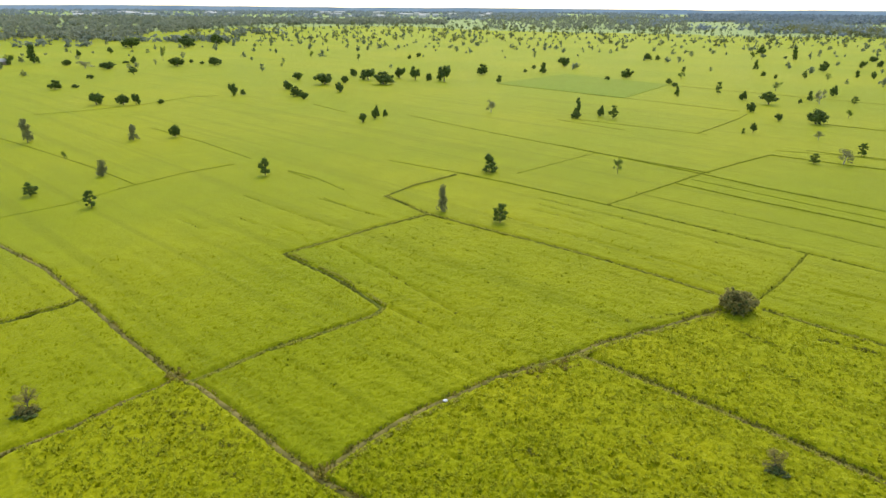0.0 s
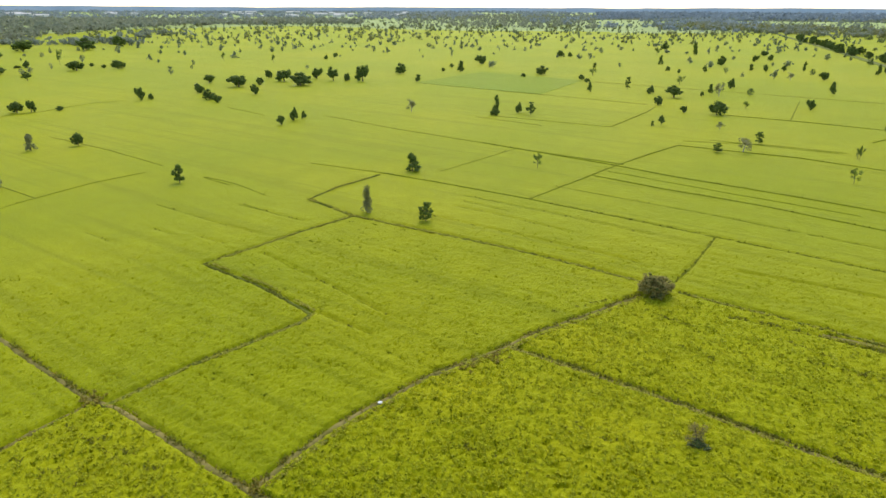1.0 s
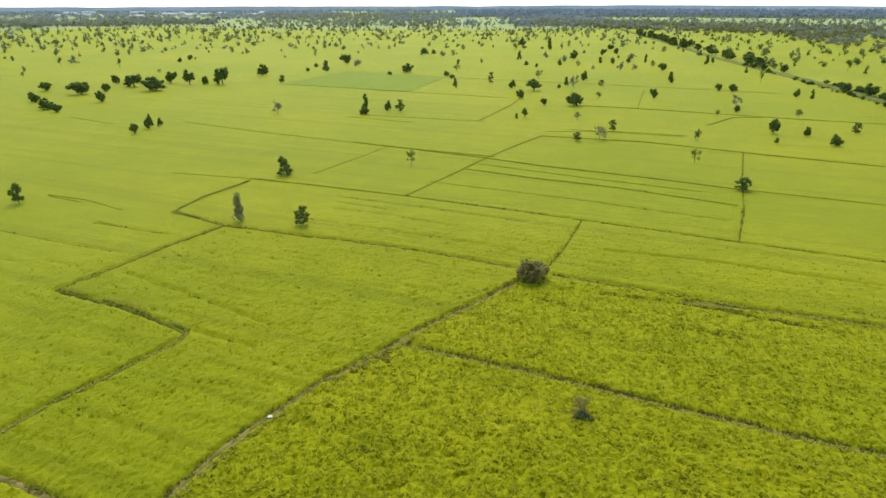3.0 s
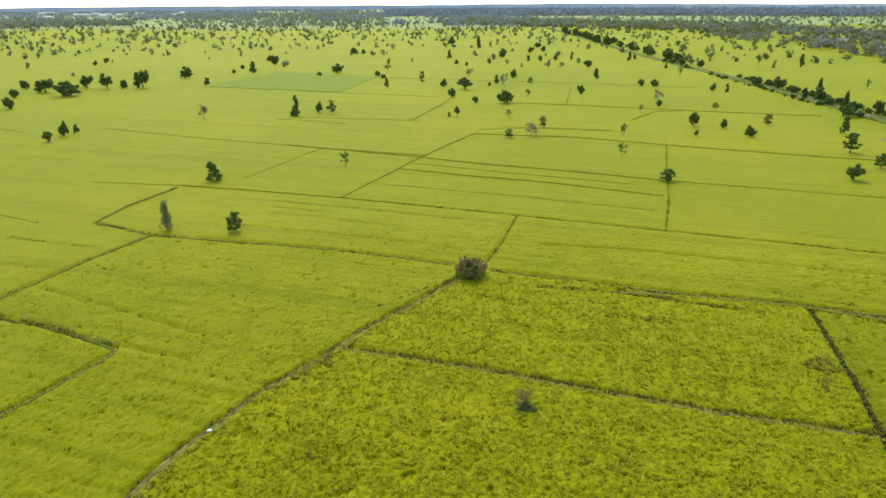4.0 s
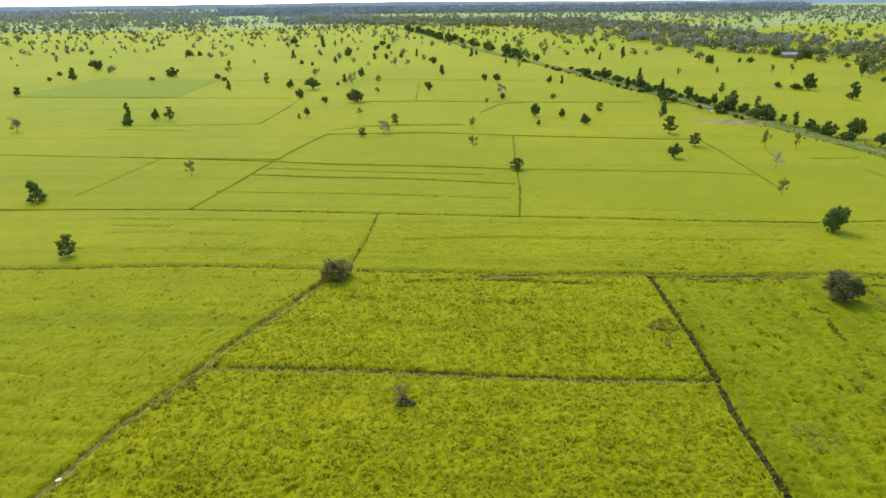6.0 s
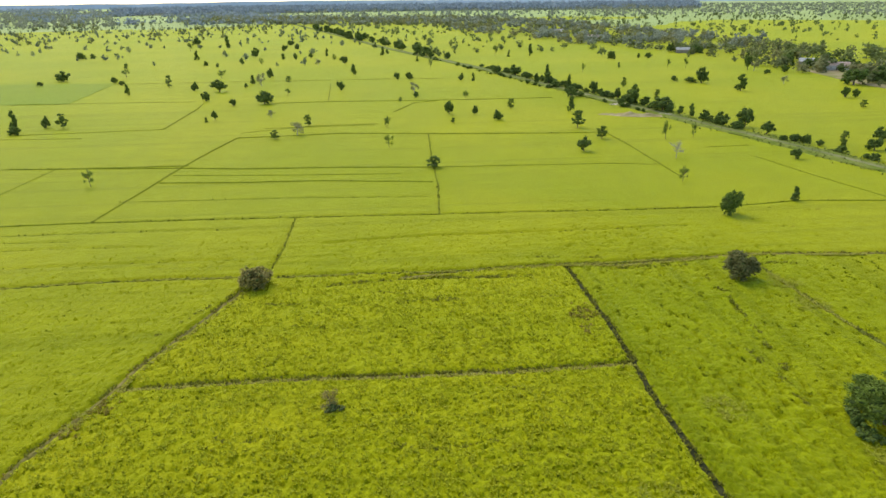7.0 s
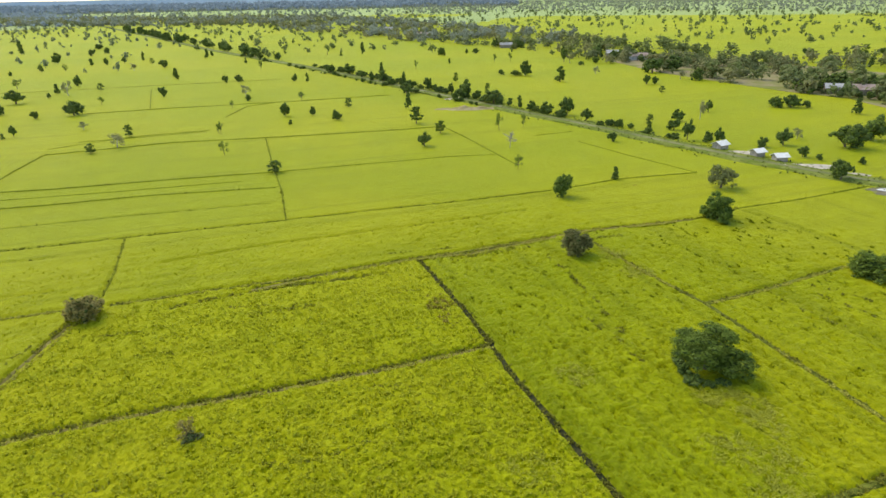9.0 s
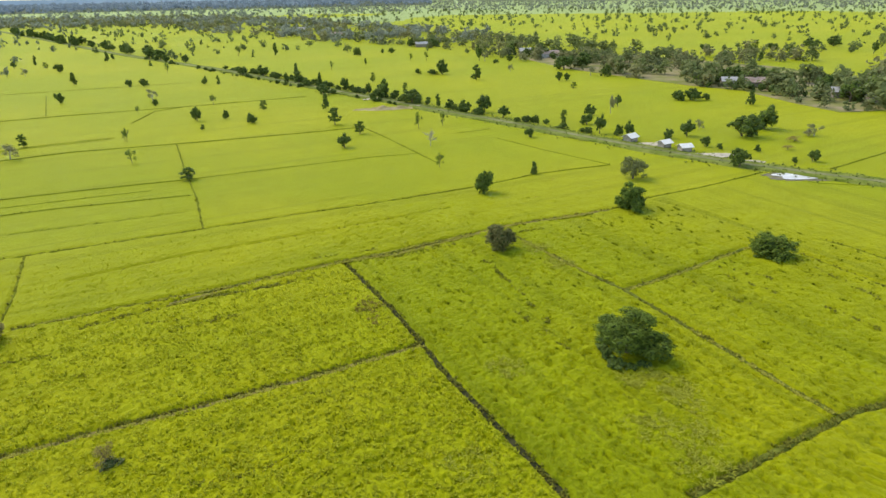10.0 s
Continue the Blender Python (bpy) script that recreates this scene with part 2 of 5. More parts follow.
def ridge(kind, *points):
    """An uneven low bank along the points, with sloping sides."""
    width, height, material, label = RIDGES[kind]
    rnd = random.Random(len(SEGMENTS))
    line = []
    for (ax, ay), (bx, by) in zip(points, points[1:]):
        SEGMENTS.append((ax, ay, bx, by, width, kind))
        d = math.hypot(bx - ax, by - ay)
        step = 0.8 if math.hypot(ax, ay) < 130 else 3.0
        n = max(1, int(d / step))
        line += [(ax + (bx - ax) * i / n, ay + (by - ay) * i / n) for i in range(n)]
    line.append(points[-1])
    vs, fs = [], []
    for i, (x, y) in enumerate(line):
        px, py = line[max(i - 1, 0)]
        qx, qy = line[min(i + 1, len(line) - 1)]
        d = math.hypot(qx - px, qy - py)
        nx, ny = -(qy - py) / d, (qx - px) / d
        sway = 0.25 * width * noise.noise(Vector((x * 0.25, y * 0.25, 3.0)))
        for u, z in ((-0.5, 0.004), (-0.28, 0.7), (0.05, 1.0), (0.3, 0.65), (0.5, 0.004)):
            o = width * u * (0.85 + 0.4 * rnd.random()) + sway
            vs.append((x + nx * o, y + ny * o, height * z * (0.7 + 0.5 * rnd.random()) if z > 0.01 else -0.02))
        if i:
            a = 5 * (i - 1)
            fs += [(a + k, a + k + 1, a + k + 6, a + k + 5) for k in range(4)]
    ob = new("bund", mesh_of("bund", vs, fs, [material]))
    ob.data.polygons.foreach_set("use_smooth", [True] * len(fs))
    tagged(ob, label, "field bund", "bunds between rice plots", "structure")


ridge("path", (-94.4, 111.7), (-74.3, 97.5), (-65.0, 90.9), (-52.6, 79.8), (-41.4, 69.3), (-31.6, 60.6), (-27.5, 58.1), (-22.2, 53.6), (-16.0, 47.9), (-10.9, 43.7), (-6.5, 40.7))
ridge("path", (-30.8, 60.1), (-31.9, 58.1), (-34.7, 55.0), (-37.7, 50.8), (-40.9, 47.8), (-43.6, 45.5))
ridge("bund", (-29.4, 58.8), (-27.9, 60.1), (-22.6, 65.6), (-13.3, 72.8), (-9.8, 75.8), (-8.9, 77.8), (-16.3, 86.9), (-26.5, 96.5), (-27.8, 98.0), (-22.0, 103.5), (-13.8, 111.8), (-3.7, 120.6))
ridge("bund", (-13.6, 133.4), (-3.7, 120.6), (9.1, 110.5), (22.3, 100.4), (33.9, 90.0), (41.0, 83.0))
ridge("bund", (-13.6, 133.4), (-7.7, 142.9), (2.4, 152.9))
ridge("lane", (-11.1, 44.8), (-8.5, 48.3), (-4.4, 52.7), (-2.1, 54.6), (1.5, 57.2), (6.2, 60.8), (10.4, 62.9), (15.7, 65.8), (19.8, 68.6), (28.4, 72.8), (39.1, 78.2))
ridge("bund", (-52.6, 79.8), (-53.7, 77.5), (-58.6, 73.0), (-62.0, 70.4))
ridge("thin", (35.0, 128.2), (50.5, 141.9), (67.1, 156.8), (83.3, 169.8), (96.0, 179.4))
ridge("thin", (35.6, 189.0), (44.1, 179.7), (68.6, 156.8))
ridge("faint", (-144.9, 195.6), (-125.4, 181.8), (-91.9, 156.6), (-73.5, 140.7))
ridge("faint", (-91.6, 113.1), (-88.1, 117.6), (-81.1, 125.2), (-75.6, 138.3), (-66.9, 152.4), (-57.2, 162.2))
ridge("faint", (-102.8, 213.3), (-77.0, 191.2), (-54.6, 168.8))
ridge("faint", (-159.3, 238.5), (-144.0, 249.9), (-130.9, 265.4), (-119.1, 290.2), (-108.3, 296.4))
ridge("faint", (-58.1, 271.5), (-40.0, 249.4))
ridge("faint", (-18.6, 101.3), (-6.7, 87.0), (1.9, 75.8))
ridge("faint", (-53.6, 116.3), (-46.2, 109.8))
ridge("bund", (45.2, 78.5), (54.5, 69.9), (63.9, 60.9), (73.4, 53.0), (79.3, 47.6), (87.0, 41.1), (96.6, 32.9))
ridge("ditch", (78.9, 47.9), (72.7, 40.6), (67.2, 34.0), (61.7, 28.0), (55.6, 22.1), (50.9, 16.4), (43.1, 7.3), (34.0, -2.5))
ridge("track", (16.4, 66.1), (22.3, 60.9), (30.6, 53.5), (39.5, 44.8), (48.3, 36.4), (57.0, 28.8), (59.6, 26.4))
ridge("thin", (45.9, 81.6), (52.5, 88.0), (60.7, 97.3), (63.0, 99.9))
ridge("faint", (-15.8, 167.8), (2.6, 155.4))
ridge("thin", (2.8, 155.3), (16.6, 144.1), (34.7, 128.3), (54.8, 108.8), (71.5, 92.4), (83.2, 80.8), (94.2, 70.3))
ridge("thin", (83.7, 80.5), (99.0, 95.5), (112.7, 110.6), (138.0, 137.0))
ridge("faint", (109.5, 107.4), (123.6, 93.7), (141.3, 76.1), (149.5, 65.3))
ridge("faint", (-15.8, 245.3), (11.4, 213.7), (42.3, 182.0))
ridge("thin", (42.6, 181.7), (65.5, 156.5), (76.1, 143.3), (95.2, 123.5), (109.3, 107.5))
ridge("thin", (56.3, 146.3), (67.7, 133.6), (82.9, 118.6), (99.7, 97.7))
ridge("thin", (95.1, 178.5), (121.6, 158.5), (143.9, 131.0), (165.1, 107.3), (175.8, 96.7))
ridge("thin", (177.2, 97.5), (165.3, 82.9), (149.5, 65.3), (141.2, 55.8))
ridge("thin", (85.9, 211.0), (112.6, 240.9), (122.2, 254.1))
ridge("faint", (66.5, 313.4), (94.5, 289.0), (122.0, 260.7))
ridge("faint", (49.3, 238.6), (68.2, 224.4), (88.4, 209.2))
ridge("thin", (159.7, 217.9), (195.9, 263.8))
ridge("faint", (112.6, 361.8), (153.0, 325.7), (208.3, 272.9), (249.7, 231.2))
ridge("thin", (140.3, 231.4), (162.3, 212.2), (194.5, 178.9), (226.4, 149.9))
ridge("thin", (158.6, 175.8), (179.3, 185.8), (193.7, 181.2))
ridge("faint", (18.3, 154.9), (43.6, 179.3))
ridge("faint", (99.6, 184.8), (123.0, 176.5), (139.5, 162.8))
ridge("lane", (57.9, 64.1), (67.9, 57.3), (78.6, 48.8), (84.8, 41.6), (93.7, 34.9), (103.6, 27.5), (111.5, 18.5), (118.6, 11.0))
ridge("thin", (118.6, 11.0), (129.1, 4.2), (141.1, -6.8), (157.1, -19.2))
ridge("bund", (99.7, 25.9), (90.4, 14.6), (83.3, 4.7), (76.3, -2.8), (70.1, -9.2), (64.9, -14.5), (61.6, -18.2))
ridge("bund", (83.3, 4.7), (91.8, -2.3), (105.9, -12.5))
ridge("weedy", (69.7, -28.0), (65.4, -23.4), (62.0, -19.3), (55.4, -13.5), (50.9, -9.8), (45.0, -4.6))
ridge("faint", (128.3, 4.2), (121.6, -6.6), (114.9, -14.9))
ridge("thin", (108.0, -18.6), (101.8, -24.9), (96.4, -30.2))
ridge("thin", (94.2, 70.3), (110.7, 53.8), (125.8, 40.0), (139.5, 30.5), (153.1, 15.2))
ridge("thin", (113.9, -24.4), (112.0, -28.3), (107.9, -32.8))
ridge("thin", (164.5, -34.2), (186.9, -50.3))
ridge("faint", (157.1, -19.2), (150.9, -29.8), (152.9, -42.7))
ridge("faint", (-41.1, 155.9), (-32.4, 148.8), (-23.7, 137.8))
ridge("faint", (-27.4, 131.4), (-18.9, 122.9), (-12.6, 117.9))
ridge("faint", (-45.9, 133.3), (-30.6, 119.6), (-21.3, 111.7))
ridge("faint", (-41.3, 116.8), (-36.5, 112.8))
ridge("faint", (-32.5, 112.0), (-26.0, 106.6))
ridge("faint", (58.4, 84.6), (72.3, 74.5), (85.7, 62.0))
ridge("thin", (48.3, 70.0), (55.1, 65.3), (60.5, 60.7), (66.1, 54.7), (71.6, 49.5))
ridge("faint", (-7.9, 77.8), (-0.7, 71.1))
ridge("faint", (61.5, 150.4), (82.0, 127.5), (99.9, 108.8))
ridge("faint", (44.0, 137.8), (71.2, 111.4), (90.6, 90.4))
ridge("faint", (20.7, 133.0), (36.8, 118.1), (52.3, 102.4))
ridge("faint", (18.0, 124.8), (26.4, 117.4), (37.3, 106.0))
ridge("faint", (10.4, 120.6), (23.8, 108.5), (43.6, 90.6))
ridge("faint", (81.0, 66.4), (94.0, 54.8), (109.8, 41.3))
ridge("faint", (109.3, 185.5), (137.5, 162.1))
ridge("faint", (42.1, 237.0), (62.2, 216.4))
ridge("faint", (176.1, 64.1), (186.0, 56.0))
ridge("faint", (-40.9, 155.0), (-33.3, 147.3))
ridge("faint", (-28.2, 130.9), (-21.5, 125.6))
ridge("faint", (20.2, 128.2), (28.9, 119.6))
ridge("faint", (173.5, 50.1), (163.7, 34.5), (153.1, 15.2))

# ---- ground: one sheet to the horizon, raised to the height of the standing rice near by ----
SEG = np.array([q[:5] for q in SEGMENTS])


def off_bunds(p):
    """How far each place lies outside the nearest bund's edge."""
    out = np.full(len(p), 99.0)
    for ax, ay, bx, by, w in SEG:
        if min(math.hypot(ax, ay), math.hypot(bx, by)) > 260:
            continue
        d = np.array([bx - ax, by - ay])
        f = np.clip(((p - (ax, ay)) @ d) / (d @ d), 0, 1)
        out = np.minimum(out, np.hypot(*(p - (ax, ay) - f[:, None] * d).T) - w * 0.5)
    return out


def within(p, poly):
    """Which places lie inside an outline."""
    hit = np.zeros(len(p), bool)
    for (ax, ay), (bx, by) in zip(poly, poly[1:] + poly[:1]):
        if ay != by:
            hit ^= ((ay > p[:, 1]) != (by > p[:, 1])) & (p[:, 0] < (bx - ax) * (p[:, 1] - ay) / (by - ay) + ax)
    return hit


# plots of greener, coarser rice inside their bunds
COARSE = [[(-11.1, 44.8), (-4.4, 52.7), (1.5, 57.2), (10.4, 62.9), (19.8, 68.6), (40.5, 78.5), (54.5, 69.9), (63.9, 60.9), (78.9, 47.9),
           (67.2, 34.0), (55.6, 22.1), (43.1, 7.3), (34.0, -2.5), (0, 5), (-6.5, 40.7)],
          [(78.9, 47.9), (93.7, 34.9), (111.5, 18.5), (118.6, 11.0), (141.1, -6.8), (157.1, -19.2), (150, -60), (69.7, -60), (34.0, -2.5), (43.1, 7.3),
           (55.6, 22.1), (67.2, 34.0)],
          [(-30.8, 60.1), (-22.2, 53.6), (-6.5, 40.7), (-5, 20), (-43.6, 45.5), (-37.7, 50.8)]]


def coarse(p):
    return within(p, COARSE[0]) | within(p, COARSE[2])


def canopy(p):
    """Height of the rice over the soil: uneven, with rows, gaps and clear strips at the bunds, fading out with distance."""
    r = np.hypot(*p.T)
    h = np.zeros(len(p))
    near = np.where((r > 30) & (r < 147))[0]
    clumpy = coarse(p)
    c, s = math.cos(radians(41.5)), math.sin(radians(41.5))
    for i in near:
        x, y = p[i]
        u, v = x * c - y * s, x * s + y * c
        z = 0.42 + 0.16 * noise.noise(Vector((x * 1.9, y * 1.9, 0))) + 0.09 * noise.noise(Vector((x * 0.45, y * 0.45, 5)))
        z += 0.10 * noise.noise(Vector((u * 0.10, v * 1.1, 9))) - 0.24 * max(0.0, noise.noise(Vector((x * 0.9, y * 0.9, 13))) - 0.22)
        if clumpy[i]:
            z += 0.12 * noise.noise(Vector((u * 2.0, v * 2.6, 31))) + 0.04 - 0.7 * min(0.30, max(0.0, noise.noise(Vector((u * 0.8, v * 1.5, 37))) - 0.24))
        if x > 45 and y < 0.95 * x - 28:
            z += 0.18 * noise.noise(Vector((u * 1.9, v * 0.38, 17))) + 0.16 * noise.noise(Vector((x * 2.1, y * 2.1, 23)))
            z -= 1.4 * min(0.34, max(0.0, noise.noise(Vector((u * 1.7, v * 0.55, 27))) - 0.30))
        h[i] = z
    ragged = np.zeros(len(p))
    for i in near:
        ragged[i] = 0.28 * noise.noise(Vector((p[i][0] * 0.8, p[i][1] * 0.8, 21))) + 0.12
    edge = np.clip((off_bunds(p) + ragged) / 0.5, 0, 1)
    fade = np.clip((146 - r) / 45, 0, 1) * np.clip((r - 30) / 4, 0, 1)
    return h * edge * fade


fine = np.linspace(radians(-42), radians(110), 640)
rest = np.linspace(radians(110), radians(318), 40)[1:-1]
angles = np.concatenate([fine, rest])
radii = np.concatenate([[8.0, 20.0], 30 * np.exp(np.arange(0, 345) * 0.0045), 142 * np.exp(np.arange(1, 60) * 0.065)])
aa, rr = np.meshgrid(angles, radii)
flat = np.c_[(np.sin(aa) * rr).ravel(), (np.cos(aa) * rr).ravel()]
verts = np.concatenate([np.c_[flat, canopy(flat)], [[0, 0, 0]]])
na, nr = len(angles), len(radii)
i0 = (np.arange(nr - 1)[:, None] * na + np.arange(na)[None]).ravel()
i1 = (np.arange(nr - 1)[:, None] * na + (np.arange(na)[None] + 1) % na).ravel()
tris = np.concatenate([np.c_[i0, i1 + na, i1], np.c_[i0, i0 + na, i1 + na], np.c_[np.full(na, len(verts) - 1), np.arange(na), (np.arange(na) + 1) % na]])
ground = new("ground", fast_mesh("ground", verts, tris, RICE))
ground.data.polygons.foreach_set("use_smooth", [True] * len(ground.data.polygons))
ground.data.materials.append(GREENRICE)

mids = verts[tris].mean(1)[:, :2]
greener = np.where(coarse(mids), 1, np.where(within(mids, COARSE[1]), 2, 0))
ground.data.materials.append(LUSHRICE)
ground.data.materials.append(HAZERICE)
# distant ground faces switch to the rice colour with haze painted in
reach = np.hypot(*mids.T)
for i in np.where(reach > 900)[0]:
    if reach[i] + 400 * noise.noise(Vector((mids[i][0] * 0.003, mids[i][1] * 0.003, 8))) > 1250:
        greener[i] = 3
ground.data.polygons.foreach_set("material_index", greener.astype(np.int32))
tagged(ground, "flat bright yellow-green rice fields reaching the horizon", "ground", kind="structure")

# a plot of younger, greener rice
gx = [(26.8, 353.5), (75.5, 408.8), (125.1, 355.8), (84.3, 298.8)]
young = new("young_rice_plot", mesh_of("young_rice_plot", [(x, y, z) for z in (0.0, 0.12) for x, y in gx],
            [(4, 5, 6, 7), (0, 1, 5, 4), (1, 2, 6, 5), (2, 3, 7, 6), (3, 0, 4, 7)], [YOUNG]))
tagged(young, "rectangular plot of darker green young rice", "field", kind="structure")

# ---- the road on its grassy bank ----
ROAD = [(700, 1062), (581, 826.5), (458.2, 583.3), (371.3, 415.2), (329.6, 322), (298.3, 252), (280.1, 216), (251, 160), (237.7, 135),
        (221.6, 103), (208.4, 78), (196.3, 53), (184.6, 31), (174.7, 12), (167.5, -3), (163, -14), (158.5, -30), (154, -48), (140, -100)]


def strip(name, line, left, right, z0, z1, material, label):
    """A bank with sloping sides along a line, from left to right of it."""
    vs, fs = [], []
    for i, (x, y) in enumerate(line):
        px, py = line[max(i - 1, 0)]
        qx, qy = line[min(i + 1, len(line) - 1)]
        d = math.hypot(qx - px, qy - py)
        nx, ny = -(qy - py) / d, (qx - px) / d
        for o, z in ((left - 1.0, z0), (left, z1), (right, z1), (right + 1.0, z0)):
            j = (1.3 if name == "verge" else 0.35) * noise.noise(Vector((x * 0.09, y * 0.09, o)))
            vs.append((x + nx * (o + j), y + ny * (o + j), z))
        if i:
            a = 4 * (i - 1)
            fs += [(a + k, a + k + 4, a + k + 5, a + k + 1) for k in range(3)]
    ob = new(name, mesh_of(name, vs, fs, [material]))
    return tagged(ob, label, name, kind="structure")


def finer(line, step):
    out = []
    for (ax, ay), (bx, by) in zip(line, line[1:]):
        n = max(1, int(math.hypot(bx - ax, by - ay) / step))
        out += [(ax + (bx - ax) * i / n, ay + (by - ay) * i / n) for i in range(n)]
    return out + [line[-1]]


strip("verge", finer(ROAD, 4), -2.8, 3.0, -0.1, 0.40, VERGE, "rough grassy bank along the dirt road")
strip("road", finer(ROAD, 4), -0.5, 0.5, 0.36, 0.43, DIRT, "pale narrow dirt road on a grassy bank")

# ---- trees ----


def crown_lumps(kind, rnd, fine_clumps=False):
    """Clumps of a crown as x, y, z and radius, in a crown one metre wide and high."""
    out = []
    if kind in ("round", "bush", "open"):
        # a few leaning sub-crowns, each set with clumps on its upper side
        subs = [(rnd.uniform(-0.06, 0.06), rnd.uniform(-0.06, 0.06), 0.60, 0.28)]
        turn = rnd.uniform(0, 6.28)
        many = rnd.randint(3, 5)
        for i in range(many):
            a, d = turn + 6.28 * (i + rnd.uniform(-0.3, 0.3)) / many, rnd.uniform(0.16, 0.27)
            subs.append((d * math.cos(a), d * math.sin(a), rnd.uniform(0.38, 0.62), rnd.uniform(0.18, 0.27)))
        n = 90 if fine_clumps else 60 if kind == "open" else 34
        for i in range(n):
            x, y, z, r = subs[i % len(subs)]
            d = Vector((rnd.gauss(0, 1), rnd.gauss(0, 1), rnd.gauss(0.35, 0.8))).normalized()
            f = r * rnd.uniform(0.75, 1.05)
            k = rnd.uniform(0.22, 0.40) if fine_clumps or kind == "open" else rnd.uniform(0.42, 0.66)
            out.append((x + d.x * f, y + d.y * f, z + d.z * f, r * k))
        if kind != "open":
            out += [(x, y, z, r * 0.8) for x, y, z, r in subs]
        base = {"bush": 0.24, "round": 0.19, "open": 0.24}[kind]
        out = [(x, y, max((z - base) / (1 - base), 0.06), r) for x, y, z, r in out]
    elif kind == "umbrella":
        for i in range(36):
            tier = rnd.choice((0.22, 0.36, 0.50, 0.66, 0.84))
            a, f = rnd.uniform(0, 6.28), math.sqrt(rnd.random()) * (1.12 - 0.4 * abs(tier - 0.45) / 0.3)
            out.append((0.38 * f * math.cos(a), 0.38 * f * math.sin(a), tier + rnd.uniform(-0.05, 0.05), rnd.uniform(0.09, 0.15)))
    elif kind in ("slim", "wisp"):
        side = rnd.uniform(0, 6.28)
        for i in range(46):
            h = 0.07 + 0.83 * rnd.random()
            f = 0.47 * math.sqrt(rnd.random()) * (1.12 - 0.85 * h)
            a = rnd.uniform(0, 6.28)
            bend = 0.03 * math.sin(5.0 * h)
            out.append((f * math.cos(a) + bend * math.cos(side), f * math.sin(a) + bend * math.sin(side), h, rnd.uniform(0.11, 0.21)))
    else:
        for i in range(12):
            a, f = rnd.uniform(0, 6.28), math.sqrt(rnd.random())
            out.append((0.40 * f * math.cos(a), 0.40 * f * math.sin(a), rnd.uniform(0.40, 0.90) - 0.15 * f, rnd.uniform(0.09, 0.15)))
    return out


def leaf_cloud(lumps, count, size, rnd, squat=1.0):
    """Corners and faces of many small bent leaf sprays on the lumps' outsides."""
    vs, fs = [], []
    weight = [l[3] ** 2 for l in lumps]
    for cx, cy, cz, r in rnd.choices(lumps, weight, k=count):
        d = Vector((rnd.gauss(0, 1), rnd.gauss(0, 1), rnd.gauss(0.15, 1))).normalized()
        p = Vector((cx, cy, cz)) + d * r * rnd.uniform(0.72, 1.12)
        p.z = cz + (p.z - cz) * squat
        p.z = max(p.z, 0.02)
        n = (d + Vector((rnd.gauss(0, 0.5), rnd.gauss(0, 0.5), rnd.gauss(0.2, 0.5)))).normalized()
        q = n.to_track_quat("Z", "Y")
        s, turn = size * rnd.uniform(0.6, 1.4), rnd.uniform(0, 6.28)
        c, e = math.cos(turn), math.sin(turn)
        k = len(vs)
        for x, y, z in ((-1.0, 0, -0.25), (0, -0.55, 0.1), (1.0, 0, -0.25), (0, 0.55, 0.1)):
            vs.append(p + q @ Vector((s * (c * x - e * y), s * (e * x + c * y), s * z)))
        fs += [(k, k + 1, k + 3), (k + 1, k + 2, k + 3)]
    return vs, fs


def ball(cx, cy, cz, r, rnd):
    bm = bmesh.new()
    bmesh.ops.create_icosphere(bm, subdivisions=1, radius=r)
    vs = [Vector((cx, cy, cz)) + v.co * rnd.uniform(0.8, 1.1) for v in bm.verts]
    fs = [tuple(v.index for v in f.verts) for f in bm.faces]
    bm.free()
    return vs, fs


TREE_LOOK = {"round": (LEAF, BARK, "dense dark green broadleaf tree"), "bush": (LEAF, BARK, "low dense dark green bush"),
             "umbrella": (LEAF, BARK, "flat-topped green tree with bare trunk"), "slim": (LEAF, BARK, "slender upright green tree"),
             "sparse": (LEAF, BARK, "thin tree with sparse green foliage"), "pale": (PALELEAF, ASHBARK, "pale grey-green tree with thin crown"),
             "wisp": (PALELEAF, BARK, "slender wispy pale green tree"),
             "twiggy": (GREYLEAF, BARK, "thin brown dying shrub"),
             "dead": (PALELEAF, ASHBARK, "leafless ash-grey dead tree"), "olive": (OLIVE, BARK, "open olive-green broadleaf tree"),
             "dusky": (DUSKLEAF, BARK, "dense dusky green bushy tree"), "thick": (LEAF, BARK, "dense dark green tree leafy to the ground"),
             "dry": (GREYLEAF, BARK, "dense grey-brown thicket of dry shrub")}
MODELS = {}


